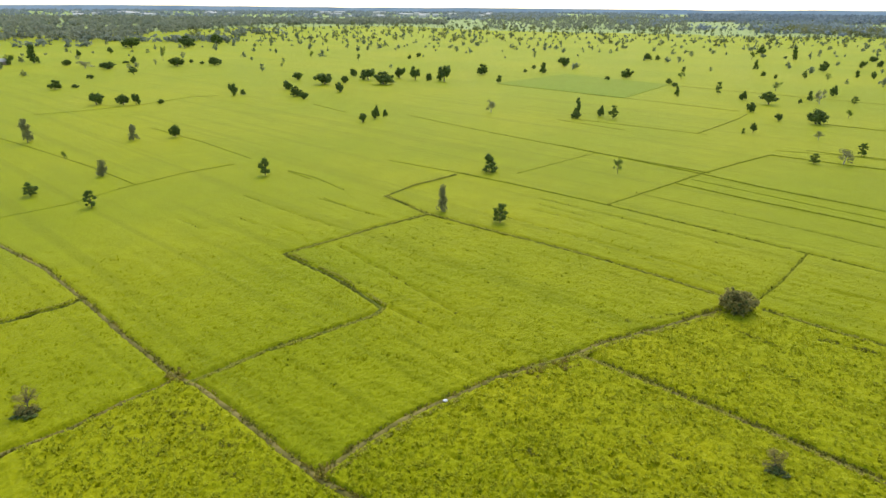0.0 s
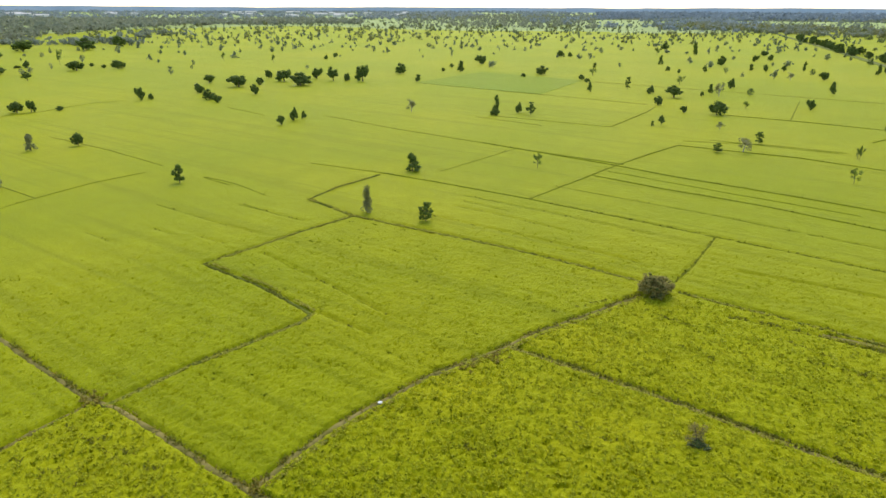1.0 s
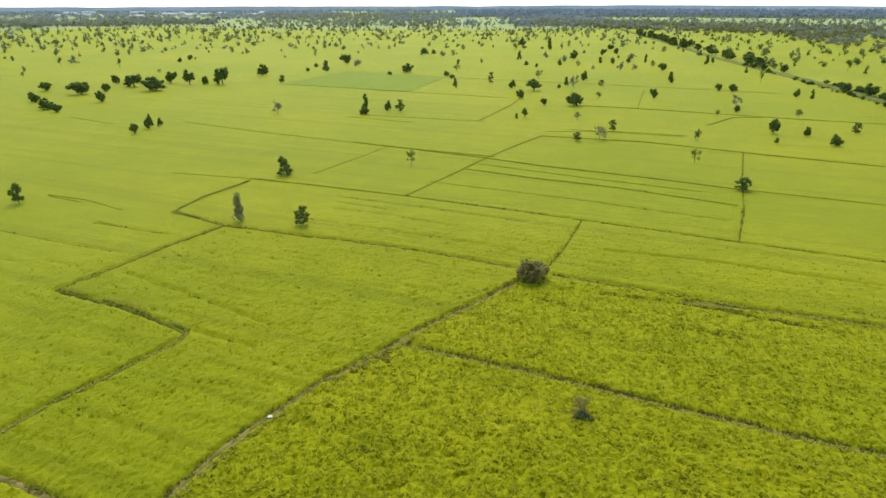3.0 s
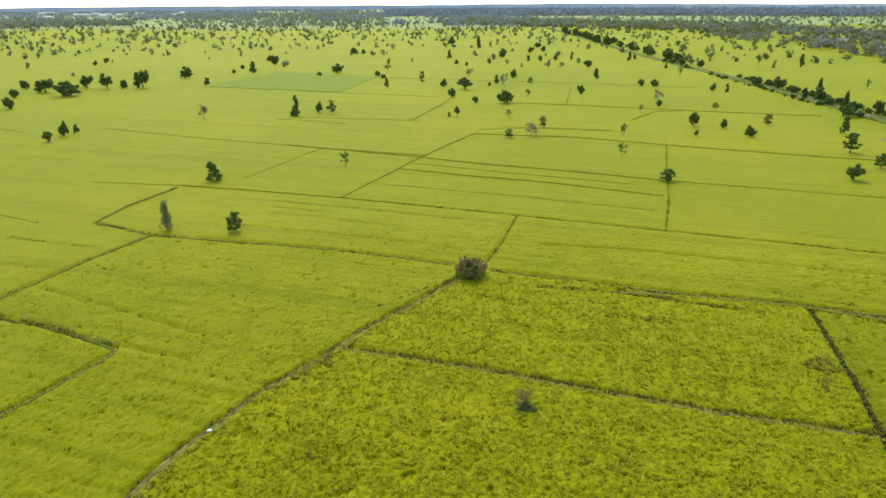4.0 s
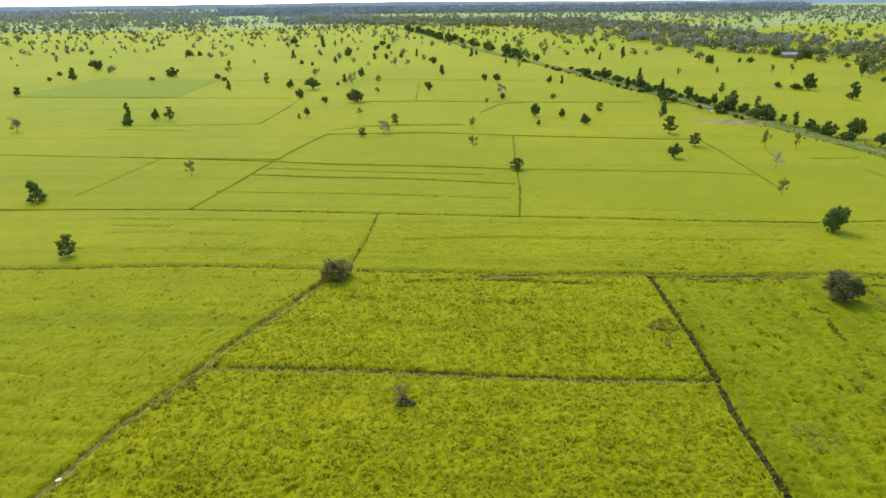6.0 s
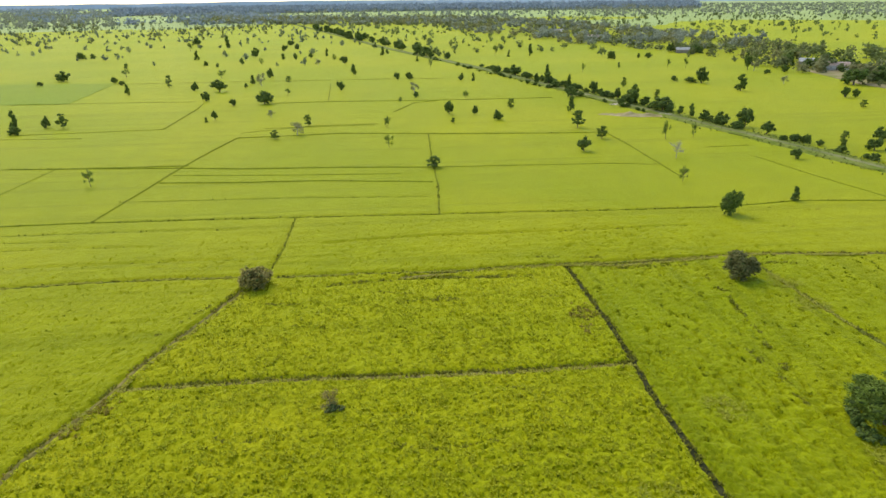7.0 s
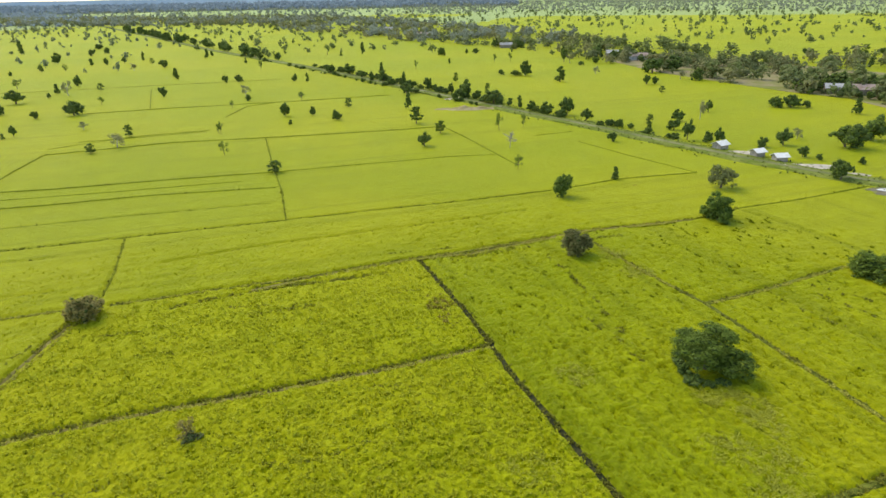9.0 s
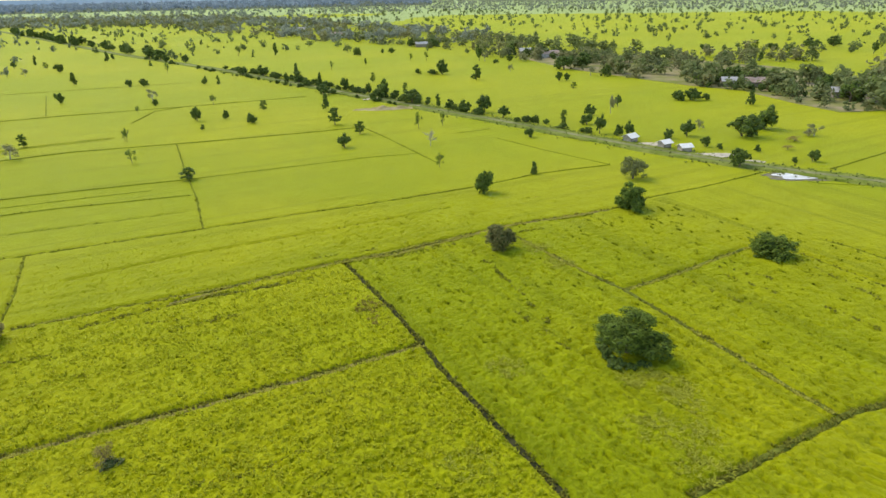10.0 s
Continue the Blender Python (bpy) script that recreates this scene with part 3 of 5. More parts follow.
def build_tree(kind, leaves, seed):
    """A tree one metre high and one metre wide: trunk with limbs, and a crown of leaf sprays round dark cores coloured
    as shade.
    """
    rnd = random.Random(seed * 31 + leaves)
    shape = {"dry": "bush", "dusky": "bush", "thick": "bush", "olive": "open"}.get(kind, kind)
    leaf, bark, _ = TREE_LOOK[kind]
    lumps = crown_lumps(shape, rnd, leaves > 2000)
    tree = new("bush" if kind in ("bush", "dry") else "tree")
    thick = {"round": 0.035, "bush": 0.03, "slim": 0.03, "dead": 0.016}.get(shape, 0.025)
    fork = {"round": 0.25, "bush": 0.08, "umbrella": 0.4, "slim": 0.6, "wisp": 0.6}.get(shape, 0.4)
    lean = Vector((rnd.uniform(-0.05, 0.05), rnd.uniform(-0.05, 0.05), 0))
    pieces = [tube([Vector((0, 0, -0.02)), lean * 0.5 + Vector((0, 0, fork * 0.5)), lean + Vector((0, 0, fork))],
                   [thick * 1.3, thick, thick * 0.75])]
    limbs = []
    for cx, cy, cz, r in lumps[: 9]:
        tip = Vector((cx, cy, cz))
        start = lean + Vector((0, 0, min(fork, cz * 0.8)))
        mid = start.lerp(tip, 0.5) + Vector((rnd.uniform(-0.03, 0.03), rnd.uniform(-0.03, 0.03), 0.04))
        (limbs if leaves > 2000 else pieces).append(tube([start, mid, tip], [thick * 0.55, thick * 0.4, thick * 0.15], 5))
        if shape in ("dead", "sparse", "pale", "twiggy"):
            for _ in range(30 if shape == "dead" else 4):
                far = tip + Vector((rnd.uniform(-0.2, 0.2), rnd.uniform(-0.2, 0.2), rnd.uniform(-0.05, 0.16)))
                pieces.append(tube([mid.lerp(tip, rnd.random()), far], [thick * 0.25, thick * 0.1], 4))
    trunk = part("trunk", mesh_of("trunk", *joined(pieces), [bark]), tree)
    for v, f in limbs:
        part("limb", mesh_of("limb", v, f, [bark]), trunk)
    if shape != "dead":
        thin = shape in ("sparse", "pale", "wisp", "twiggy", "open")
        count = int(leaves * (1.5 if shape == "wisp" else 0.75)) if thin else leaves
        size = (1.35 if shape == "wisp" else 1.7 if shape == "open" else 1.0 if thin else 1.9 if leaves > 2000 else 1.12) / math.sqrt(leaves)
        squat = {"slim": 0.62, "wisp": 0.55, "umbrella": 0.6}.get(shape, 1.0)
        vs, fs = leaf_cloud(lumps, count, size, rnd, squat)
        idx = [0] * len(fs)
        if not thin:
            # dark balls inside the clumps put the crown's inner shade into colour
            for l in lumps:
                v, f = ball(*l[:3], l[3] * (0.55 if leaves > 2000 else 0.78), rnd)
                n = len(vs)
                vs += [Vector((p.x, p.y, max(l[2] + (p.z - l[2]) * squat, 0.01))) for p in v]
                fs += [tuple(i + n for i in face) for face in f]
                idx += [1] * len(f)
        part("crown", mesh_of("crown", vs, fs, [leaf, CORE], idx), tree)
    return tree


def near_road(x, y):
    for (ax, ay), (bx, by) in zip(ROAD, ROAD[1:]):
        dx, dy = bx - ax, by - ay
        f = max(0.0, min(1.0, ((x - ax) * dx + (y - ay) * dy) / (dx * dx + dy * dy)))
        if math.hypot(x - ax - f * dx, y - ay - f * dy) < 14:
            return True
    return False


def plant(kind, x, y, high, wide, leaves=0, label="", deep=0.0, turn=None):
    rnd = random.Random(int(x * 10) * 7919 + int(y * 10))
    if not leaves:
        leaves = 1000 if math.hypot(x, y) < 200 else 600
    key = (kind, leaves, rnd.randrange(5))
    turn = rnd.uniform(0, 6.28) if turn is None else turn
    size = (wide * 1.08, (deep or wide) * 1.08, high * 1.04)
    m = Matrix.Translation((x, y, 0)) @ Matrix.Rotation(turn, 4, "Z") @ Matrix.Diagonal((*size, 1))
    if key in MODELS:
        ob = copy_thing(MODELS[key], m)
        ob.scale = size
    else:
        ob = MODELS[key] = build_tree(kind, leaves, key[2] + 5 * len(kind))
    ob.matrix_basis = m
    if not label:
        size = "tall " if high > 8 else ("small " if high < 3.2 else "")
        label = size + TREE_LOOK[kind][2] + (" beside the dirt road" if near_road(x, y) else " in the rice field")
    return tagged(ob, label, "bush" if kind in ("bush", "dry") else "tree", "roadside trees" if near_road(x, y) else "trees in the rice fields")


plant("round", 66.0, 2.5, 6.2, 9.6, 11000, "large dense dark green tree standing in tall rice", 6.8, 1.55)
plant("dry", 40.8, 77.7, 4.2, 5.0, 4500, "grey-brown round thicket where rice field bunds meet")
plant("dusky", 91.5, 25.2, 5.4, 5.6, 3600, "round dusky grey-brown bushy tree beside a field bund")
plant("thick", 119.8, 7.3, 6.5, 6.6, 3600, "dense dark green tree beside a field bund")
plant("olive", 142.4, 8.9, 5.8, 7.2, 3600, "open-crowned grey-green tree in the rice field")
plant("thick", 120.8, 37.7, 5.2, 4.6, 2400, "dark green tree with low side growth beside a bund")
plant("thick", 103.2, -15.8, 4.8, 7.0, 3400, "broad dark green bushy tree at a bund corner")
for k in range(9):
    a = 0.7 * k
    plant("bush", 65.2 + 2.7 * math.cos(a), 2.7 + 2.5 * math.sin(a), 1.3 + 0.4 * math.sin(5 * k), 1.9 + 0.5 * math.cos(3 * k), 700, "low green shrub at the foot of a large tree")
plant("bush", -195.4, 313.0, 4.8, 7.2)
plant("bush", -189.9, 321.4, 1.9, 4.3)
plant("round", -149.1, 265.0, 6.0, 6.9)
plant("round", -137.7, 265.0, 5.1, 5.2)
plant("round", -132.9, 266.4, 5.6, 3.8)
plant("bush", -123.8, 269.9, 2.1, 3.4)
plant("wisp", -129.0, 187.3, 7.2, 3.8)
plant("wisp", -98.7, 192.4, 4.9, 3.0)
plant("round", -87.8, 198.0, 4.5, 3.3)
plant("slim", -293.5, 452.7, 12.8, 8.0)
plant("round", -261.9, 439.0, 4.8, 5.8)
plant("pale", -240.5, 422.5, 5.0, 11.2)
plant("bush", -223.8, 418.9, 4.9, 11.0)
plant("round", -227.6, 463.4, 5.4, 4.9)
plant("bush", -233.2, 463.2, 1.9, 5.7)
plant("round", -189.8, 384.5, 4.9, 5.8)
plant("bush", -204.1, 361.9, 2.5, 4.5)
plant("round", -186.9, 441.4, 7.0, 10.8)
plant("bush", -175.9, 457.7, 2.7, 4.0)
plant("bush", -188.6, 470.7, 2.8, 3.7)
plant("round", -164.3, 450.9, 6.4, 8.7)
plant("round", -100.8, 296.3, 6.9, 5.0)
plant("bush", -97.4, 299.7, 2.9, 3.0)
plant("sparse", -216.4, 487.4, 11.4, 4.7)
plant("round", -302.6, 526.5, 5.7, 4.1)
plant("round", -286.9, 547.0, 6.3, 5.3)
plant("round", -309.0, 630.0, 10.8, 16.4)
plant("round", -259.5, 643.3, 12.1, 14.5)
plant("round", -247.1, 691.4, 12.4, 12.0)
plant("round", -85.8, 363.5, 5.3, 7.1)
plant("round", -80.9, 320.3, 5.2, 5.7)
plant("bush", -71.0, 296.0, 5.1, 6.3)
plant("bush", -65.2, 286.3, 3.8, 4.1)
plant("round", -66.6, 343.9, 6.8, 10.3)
plant("round", -53.3, 312.7, 5.4, 5.0)
plant("bush", -56.6, 350.5, 4.2, 4.4)
plant("round", -56.4, 382.2, 5.5, 4.1)
plant("round", -45.7, 366.5, 7.5, 9.7)
plant("round", -34.6, 345.5, 7.4, 10.1)
plant("round", -28.3, 378.6, 7.4, 7.4)
plant("round", -18.4, 367.3, 8.1, 7.5)
plant("bush", -10.5, 366.6, 4.7, 3.9)
plant("round", -1.7, 362.8, 10.5, 8.7)
plant("round", -30.9, 227.6, 4.1, 3.5)
plant("round", -27.3, 236.2, 5.5, 3.2)
plant("bush", -23.8, 239.8, 3.0, 2.2)
plant("sparse", -67.6, 488.4, 7.0, 3.4)
plant("sparse", -108.1, 512.0, 7.3, 3.6)
plant("round", -30.7, 519.3, 3.9, 3.6)
plant("round", -23.8, 537.8, 4.5, 4.7)
plant("round", 21.7, 400.6, 7.1, 6.4)
plant("bush", 29.0, 357.4, 4.3, 3.8)
plant("pale", 17.9, 252.8, 5.6, 5.3)
plant("round", 84.8, 463.7, 7.4, 8.6)
plant("slim", 61.7, 411.6, 7.4, 4.0)
plant("bush", 60.0, 443.3, 3.0, 3.5)
plant("bush", 50.8, 415.5, 2.8, 3.3)
plant("bush", 49.8, 240.2, 3.2, 3.9)
plant("slim", 52.6, 251.2, 6.3, 2.5)
plant("umbrella", -45.6, 150.6, 4.6, 3.5)
plant("wisp", -85.7, 148.8, 4.1, 2.8)
plant("umbrella", -74.8, 123.3, 3.8, 3.2)
plant("umbrella", -92.7, 131.2, 3.1, 3.8)
plant("sparse", -103.8, 163.8, 3.0, 1.4)
plant("round", 109.5, 388.5, 5.9, 6.9)
plant("bush", 94.8, 375.7, 2.5, 3.3)
plant("round", 124.7, 357.7, 3.5, 3.3)
plant("bush", 123.7, 344.7, 2.5, 3.5)
plant("slim", 111.0, 304.7, 5.0, 2.3)
plant("slim", 159.2, 430.8, 3.4, 3.2)
plant("sparse", 139.7, 380.1, 4.7, 4.6)
plant("umbrella", 134.5, 313.5, 6.4, 3.3)
plant("round", 138.3, 294.9, 4.7, 3.7)
plant("round", 144.2, 281.8, 6.0, 8.7)
plant("round", 126.0, 259.5, 4.5, 4.4)
plant("round", 126.9, 237.8, 3.3, 2.9)
plant("round", 105.6, 212.9, 3.8, 2.6)
plant("slim", 101.7, 211.7, 1.9, 1.3)
plant("round", 137.7, 231.8, 5.9, 7.0)
plant("pale", 122.1, 202.2, 3.2, 3.4)
plant("umbrella", 102.0, 168.4, 2.9, 3.4)
plant("bush", 159.7, 284.6, 2.3, 2.0)
plant("slim", 169.5, 294.5, 4.7, 2.7)
plant("pale", 168.0, 283.7, 6.8, 5.3)
plant("round", 189.8, 310.8, 5.9, 3.6)
plant("sparse", 171.3, 330.0, 5.1, 4.6)
plant("bush", 164.3, 529.4, 5.4, 7.5)
plant("bush", 172.9, 529.1, 4.5, 4.3)
plant("slim", 217.2, 451.4, 6.7, 3.5)
plant("bush", 201.0, 406.2, 3.4, 3.6)
plant("bush", 200.8, 390.3, 3.0, 2.3)
plant("umbrella", 219.1, 391.3, 4.9, 4.0)
plant("round", 256.3, 436.6, 7.6, 5.3)
plant("sparse", 229.2, 383.7, 4.5, 3.5)
plant("round", 60.4, 245.4, 4.7, 2.8)
plant("umbrella", 64.2, 240.2, 5.3, 4.1)
plant("sparse", 254.2, 538.3, 7.9, 4.7)
plant("bush", 293.0, 603.4, 7.1, 9.3)
plant("slim", 289.6, 538.5, 10.1, 5.3)
plant("round", 302.4, 467.8, 6.0, 5.8)
plant("bush", 347.6, 525.6, 5.2, 8.8)
plant("bush", 321.5, 477.8, 5.3, 5.0)
plant("slim", 257.7, 401.7, 4.4, 3.4)
plant("round", 262.7, 393.3, 5.2, 3.7)
plant("round", 274.0, 390.7, 4.4, 3.8)
plant("pale", 247.2, 345.1, 5.0, 5.6)
plant("umbrella", 278.3, 368.6, 3.9, 3.6)
plant("round", 266.7, 342.4, 5.4, 5.7)
plant("slim", 228.1, 285.2, 5.9, 3.2)
plant("umbrella", 184.1, 284.1, 3.5, 3.6)
plant("sparse", 157.6, 244.8, 3.8, 2.9)
plant("round", 183.6, 239.8, 5.0, 4.3)
plant("round", 227.6, 248.2, 4.3, 3.2)
plant("round", 232.9, 244.6, 4.0, 3.8)
plant("pale", 198.4, 205.3, 5.1, 4.8)
plant("bush", 190.1, 195.8, 3.0, 2.6)
plant("sparse", 173.7, 187.9, 3.1, 1.8)
plant("round", 169.3, 156.9, 5.5, 3.4)
plant("bush", 157.3, 144.2, 1.9, 1.7)
plant("round", 175.4, 149.6, 3.3, 2.2)
plant("sparse", 198.4, 174.4, 4.0, 2.7)
plant("umbrella", 121.7, 178.7, 3.7, 3.0)
plant("pale", 109.7, 167.6, 4.6, 5.5)
plant("sparse", 136.3, 154.2, 4.6, 1.9)
plant("sparse", 272.4, 267.6, 6.9, 2.3)
plant("round", 247.0, 220.3, 4.1, 3.4)
plant("slim", 246.4, 211.5, 4.5, 1.9)
plant("slim", 304.8, 311.8, 3.6, 1.9)
plant("slim", 321.1, 365.5, 6.4, 3.4)
plant("bush", 334.8, 375.4, 3.7, 3.0)
plant("slim", 291.4, 394.6, 6.1, 2.6)
plant("umbrella", 194.1, 147.3, 3.7, 3.2)
plant("round", 171.9, 135.8, 3.9, 4.0)
plant("umbrella", 177.3, 106.9, 5.7, 5.0)
plant("umbrella", 167.2, 92.2, 4.2, 3.8)
plant("slim", 201.8, 125.0, 5.8, 2.8)
plant("round", 233.1, 144.9, 4.9, 5.3)
plant("bush", 282.1, 224.9, 4.7, 6.1)
plant("round", 281.3, 210.8, 6.0, 8.1)
plant("bush", 272.1, 196.1, 3.6, 3.5)
plant("bush", 262.3, 183.3, 5.3, 3.0)
plant("bush", 262.7, 176.4, 5.6, 5.2)
plant("slim", 285.8, 193.3, 6.6, 2.7)
plant("bush", 253.7, 166.0, 4.1, 5.8)
plant("slim", 253.8, 159.2, 6.6, 2.6)
plant("round", 246.8, 141.9, 6.3, 3.8)
plant("bush", 244.4, 137.1, 3.6, 3.0)
plant("round", 241.9, 127.7, 4.7, 2.7)
plant("round", 230.9, 115.8, 8.5, 7.1)
plant("bush", 226.4, 117.9, 4.0, 3.9)
plant("bush", 231.6, 110.3, 3.6, 4.1)
plant("umbrella", 248.2, 113.4, 4.3, 2.7)
plant("round", 223.3, 99.1, 5.8, 8.1)
plant("bush", 221.1, 91.7, 3.2, 2.8)
plant("slim", 219.0, 86.7, 4.6, 2.3)
plant("sparse", 178.7, 77.4, 5.5, 2.5)
plant("sparse", 185.8, 72.1, 4.9, 2.2)
plant("dead", 158.3, 65.1, 5.3, 4.6)
plant("bush", 395.6, 216.4, 6.3, 5.9)
plant("bush", 413.7, 205.6, 3.8, 2.4)
plant("bush", 419.9, 201.4, 3.9, 5.7)
plant("sparse", 315.3, 189.4, 5.5, 2.9)
plant("sparse", 364.5, 161.9, 6.0, 2.8)
plant("sparse", 369.8, 153.5, 6.1, 2.8)
plant("slim", 346.4, 184.0, 3.6, 1.7)
plant("bush", 309.0, 133.3, 2.9, 3.9)
plant("bush", 309.4, 125.4, 2.8, 6.5)
plant("round", 310.3, 120.0, 8.2, 5.3)
plant("umbrella", 274.1, 142.2, 4.8, 3.0)
plant("slim", 385.7, 276.6, 8.4, 3.6)
plant("sparse", 372.7, 298.8, 8.3, 4.4)
plant("slim", 367.9, 282.7, 3.4, 2.0)
plant("slim", 294.3, 96.1, 7.2, 5.0)
plant("round", 381.5, 122.8, 10.0, 5.3)
plant("pale", 377.6, 117.9, 8.0, 4.9)
plant("bush", 382.4, 103.4, 4.6, 5.2)
plant("pale", 331.2, 89.1, 4.4, 4.5)
plant("bush", 367.9, 108.2, 2.6, 4.0)
plant("round", 301.3, 57.1, 5.2, 4.0)
plant("bush", 304.0, 53.8, 4.2, 3.5)
plant("round", 346.0, 63.1, 8.7, 11.2)
plant("round", 360.5, 55.8, 8.4, 8.8)
plant("bush", 323.9, 38.4, 6.5, 6.4)
plant("pale", 324.6, 45.7, 6.0, 5.4)
plant("umbrella", 276.6, 45.8, 3.1, 3.0)
plant("pale", 222.8, 23.6, 7.9, 3.9)
plant("round", 237.0, 22.7, 4.5, 3.3)
plant("round", 216.8, 29.7, 4.2, 4.1)
plant("round", 201.2, 28.4, 3.9, 4.5)
plant("round", 188.5, 22.6, 6.0, 3.2)
plant("umbrella", 205.2, 36.6, 3.7, 2.6)
plant("bush", 193.2, 34.4, 3.2, 1.9)
plant("round", 204.7, 57.2, 4.4, 4.8)
plant("round", 212.3, 66.3, 7.3, 6.2)
plant("round", 210.0, 72.8, 4.9, 4.8)
plant("round", 215.4, 80.8, 3.9, 3.1)
plant("bush", 200.6, 48.3, 2.0, 3.0)
plant("bush", 198.6, 44.4, 3.1, 2.2)
plant("bush", 197.8, 40.9, 2.0, 2.5)
plant("round", 177.8, 41.5, 3.0, 3.0)
plant("bush", 189.1, 26.2, 2.0, 3.2)
plant("bush", 187.7, 16.9, 3.5, 3.0)
plant("round", 188.6, 14.2, 4.3, 3.0)
plant("bush", 188.1, 3.1, 3.2, 3.3)
plant("round", 192.3, -1.9, 4.7, 4.4)
plant("pale", 202.7, -5.2, 3.4, 3.3)
plant("thick", 196.9, -16.9, 7.0, 8.8)
plant("round", 209.5, -23.4, 8.0, 8.0)
plant("bush", 257.6, 2.3, 4.4, 5.2)
plant("round", 259.2, -2.8, 5.0, 5.6)
plant("bush", 261.3, -7.8, 2.7, 3.5)
plant("slim", 253.9, -22.8, 5.6, 3.1)
plant("pale", 203.0, -36.1, 3.7, 4.2)
plant("slim", 138.9, 31.0, 3.1, 1.9)
plant("round", 159.9, -14.2, 5.0, 4.6)
plant("round", 171.5, -31.3, 3.2, 2.9)
plant("bush", 168.6, -27.0, 1.8, 1.4)
plant("round", 180.1, -6.7, 3.2, 2.8)
plant("bush", 178.2, -10.3, 2.0, 1.7)
plant("round", 149.6, 87.7, 4.0, 4.0)
plant("umbrella", 109.3, 106.8, 3.1, 4.3)
plant("sparse", 137.7, 54.4, 3.8, 2.2)
plant("sparse", 116.9, 132.0, 4.1, 2.5)
plant("sparse", 136.4, 155.1, 3.8, 2.2)
plant("round", 466.1, -8.6, 6.4, 7.9)
plant("round", 491.6, -51.1, 5.5, 8.8)
plant("round", 526.8, -93.9, 7.9, 8.4)
plant("round", 510.8, -77.6, 7.4, 11.7)
plant("round", 472.6, -106.7, 8.7, 4.9)
plant("bush", 460.9, -69.1, 3.0, 3.6)
plant("umbrella", 491.5, -40.6, 6.6, 5.4)
plant("round", 415.1, -17.0, 5.4, 4.7)
plant("slim", 411.8, -38.0, 5.3, 3.3)
plant("bush", 178.0, -19.5, 2.1, 1.7)
plant("slim", 11.1, 156.2, 5.0, 3.8)
plant("wisp", -0.8, 122.0, 6.1, 2.2)
plant("umbrella", 10.7, 115.2, 4.5, 3.5)
plant("sparse", 44.3, 155.6, 4.3, 2.5)

plant("twiggy", 30.3, 45.5, 2.9, 2.1, 1600, "thin pale dying shrub standing in rice")
plant("dusky", 30.2, 45.1, 1.0, 2.4, 700, "low dark weedy bush in the rice field")
plant("twiggy", -43.5, 53.0, 3.2, 2.8, 1600, "thin pale dying shrub standing in rice")
plant("dusky", -43.4, 52.5, 1.2, 2.6, 700, "low dark weedy bush in the rice field")

plant("twiggy", 193.3, -29.8, 1.6, 4.5)
plant("pale", 202.4, -34.6, 1.8, 5.0)
plant("twiggy", 183.0, -27.2, 1.3, 3.5)
# trees in a row along the far road
rnd = random.Random(5)
for i in range(44):
    f = i / 44
    x, y = 561 - f * (561 - 318), 790 - f * (790 - 300)
    if 27 < i < 30:
        continue
    s = rnd.uniform(4.5, 8.5)
    plant(rnd.choice(["round", "bush", "round", "slim"]), x + rnd.uniform(-6, 6) + 4, y + rnd.uniform(-5, 5), s, s * rnd.uniform(0.8, 1.3))

# low bushes along the east edge of the bank
for i in range(60):
    f = rnd.random()
    x, y = 300 - f * 116, 255 - f * 225
    d = rnd.uniform(3.0, 7.0)
    s = rnd.uniform(1.3, 3.2)
    plant("bush", x + 0.89 * d, y - 0.45 * d, s, s * rnd.uniform(1.1, 1.9))

# and a few along its west edge
for i in range(34):
    f = rnd.random()
    x, y = 330 - f * 110, 322 - f * 222
    d = rnd.uniform(2.5, 5.0)
    s = rnd.uniform(1.0, 2.4)
    plant("bush", x - 0.89 * d, y + 0.45 * d, s, s * rnd.uniform(1.1, 1.9))

# ---- woodland and scattered far trees, uncounted ----


def small_trees(seed, leaves, size, count=6):
    """Corners and triangles of some small tree shapes."""
    rnd = random.Random(seed)
    out = []
    for i in range(count):
        kind = rnd.choice(["round", "bush", "round", "umbrella", "slim"])
        lumps = crown_lumps(kind, rnd)
        vs, fs = leaf_cloud(lumps, leaves, size, rnd)
        for l in lumps[-2:] if leaves > 30 else lumps[-1:]:
            v, f = ball(*l[:3], l[3] * 0.9, rnd)
            n = len(vs)
            vs += v
            fs += [tuple(k + n for k in face) for face in f]
        v, f = tube([Vector((0, 0, 0)), Vector((0, 0, 0.5))], [0.03, 0.02], 3)
        n = len(vs)
        vs += v
        fs += [tuple(k + n for k in t) for q in f[:3] for t in ((q[0], q[1], q[2]), (q[0], q[2], q[3]))]
        out.append((np.array([tuple(p) for p in vs]), np.array(fs)))
    return out


def wood(name, places, label, seed, material):
    """One object of many trees: rows of x, y, height, width."""
    rnd = random.Random(seed)
    rough, middling, fine_ones = small_trees(seed, 9, 0.30), small_trees(seed, 26, 0.19), small_trees(seed, 66, 0.12)
    vs, fs, n = [], [], 0
    for x, y, h, w in places:
        d = math.hypot(x, y)
        v, f = rnd.choice(fine_ones if d < 620 else middling if d < 1250 else rough)
        a = rnd.uniform(0, 6.28)
        c, s = math.cos(a), math.sin(a)
        p = np.stack([(v[:, 0] * c - v[:, 1] * s) * w + x, (v[:, 0] * s + v[:, 1] * c) * w + y, v[:, 2] * h], 1)
        vs.append(p)
        fs.append(f + n)
        n += len(v)
    ob = new(name, fast_mesh(name, np.concatenate(vs), np.concatenate(fs), material))
    return tagged(ob, label, "woodland", kind="stuff")


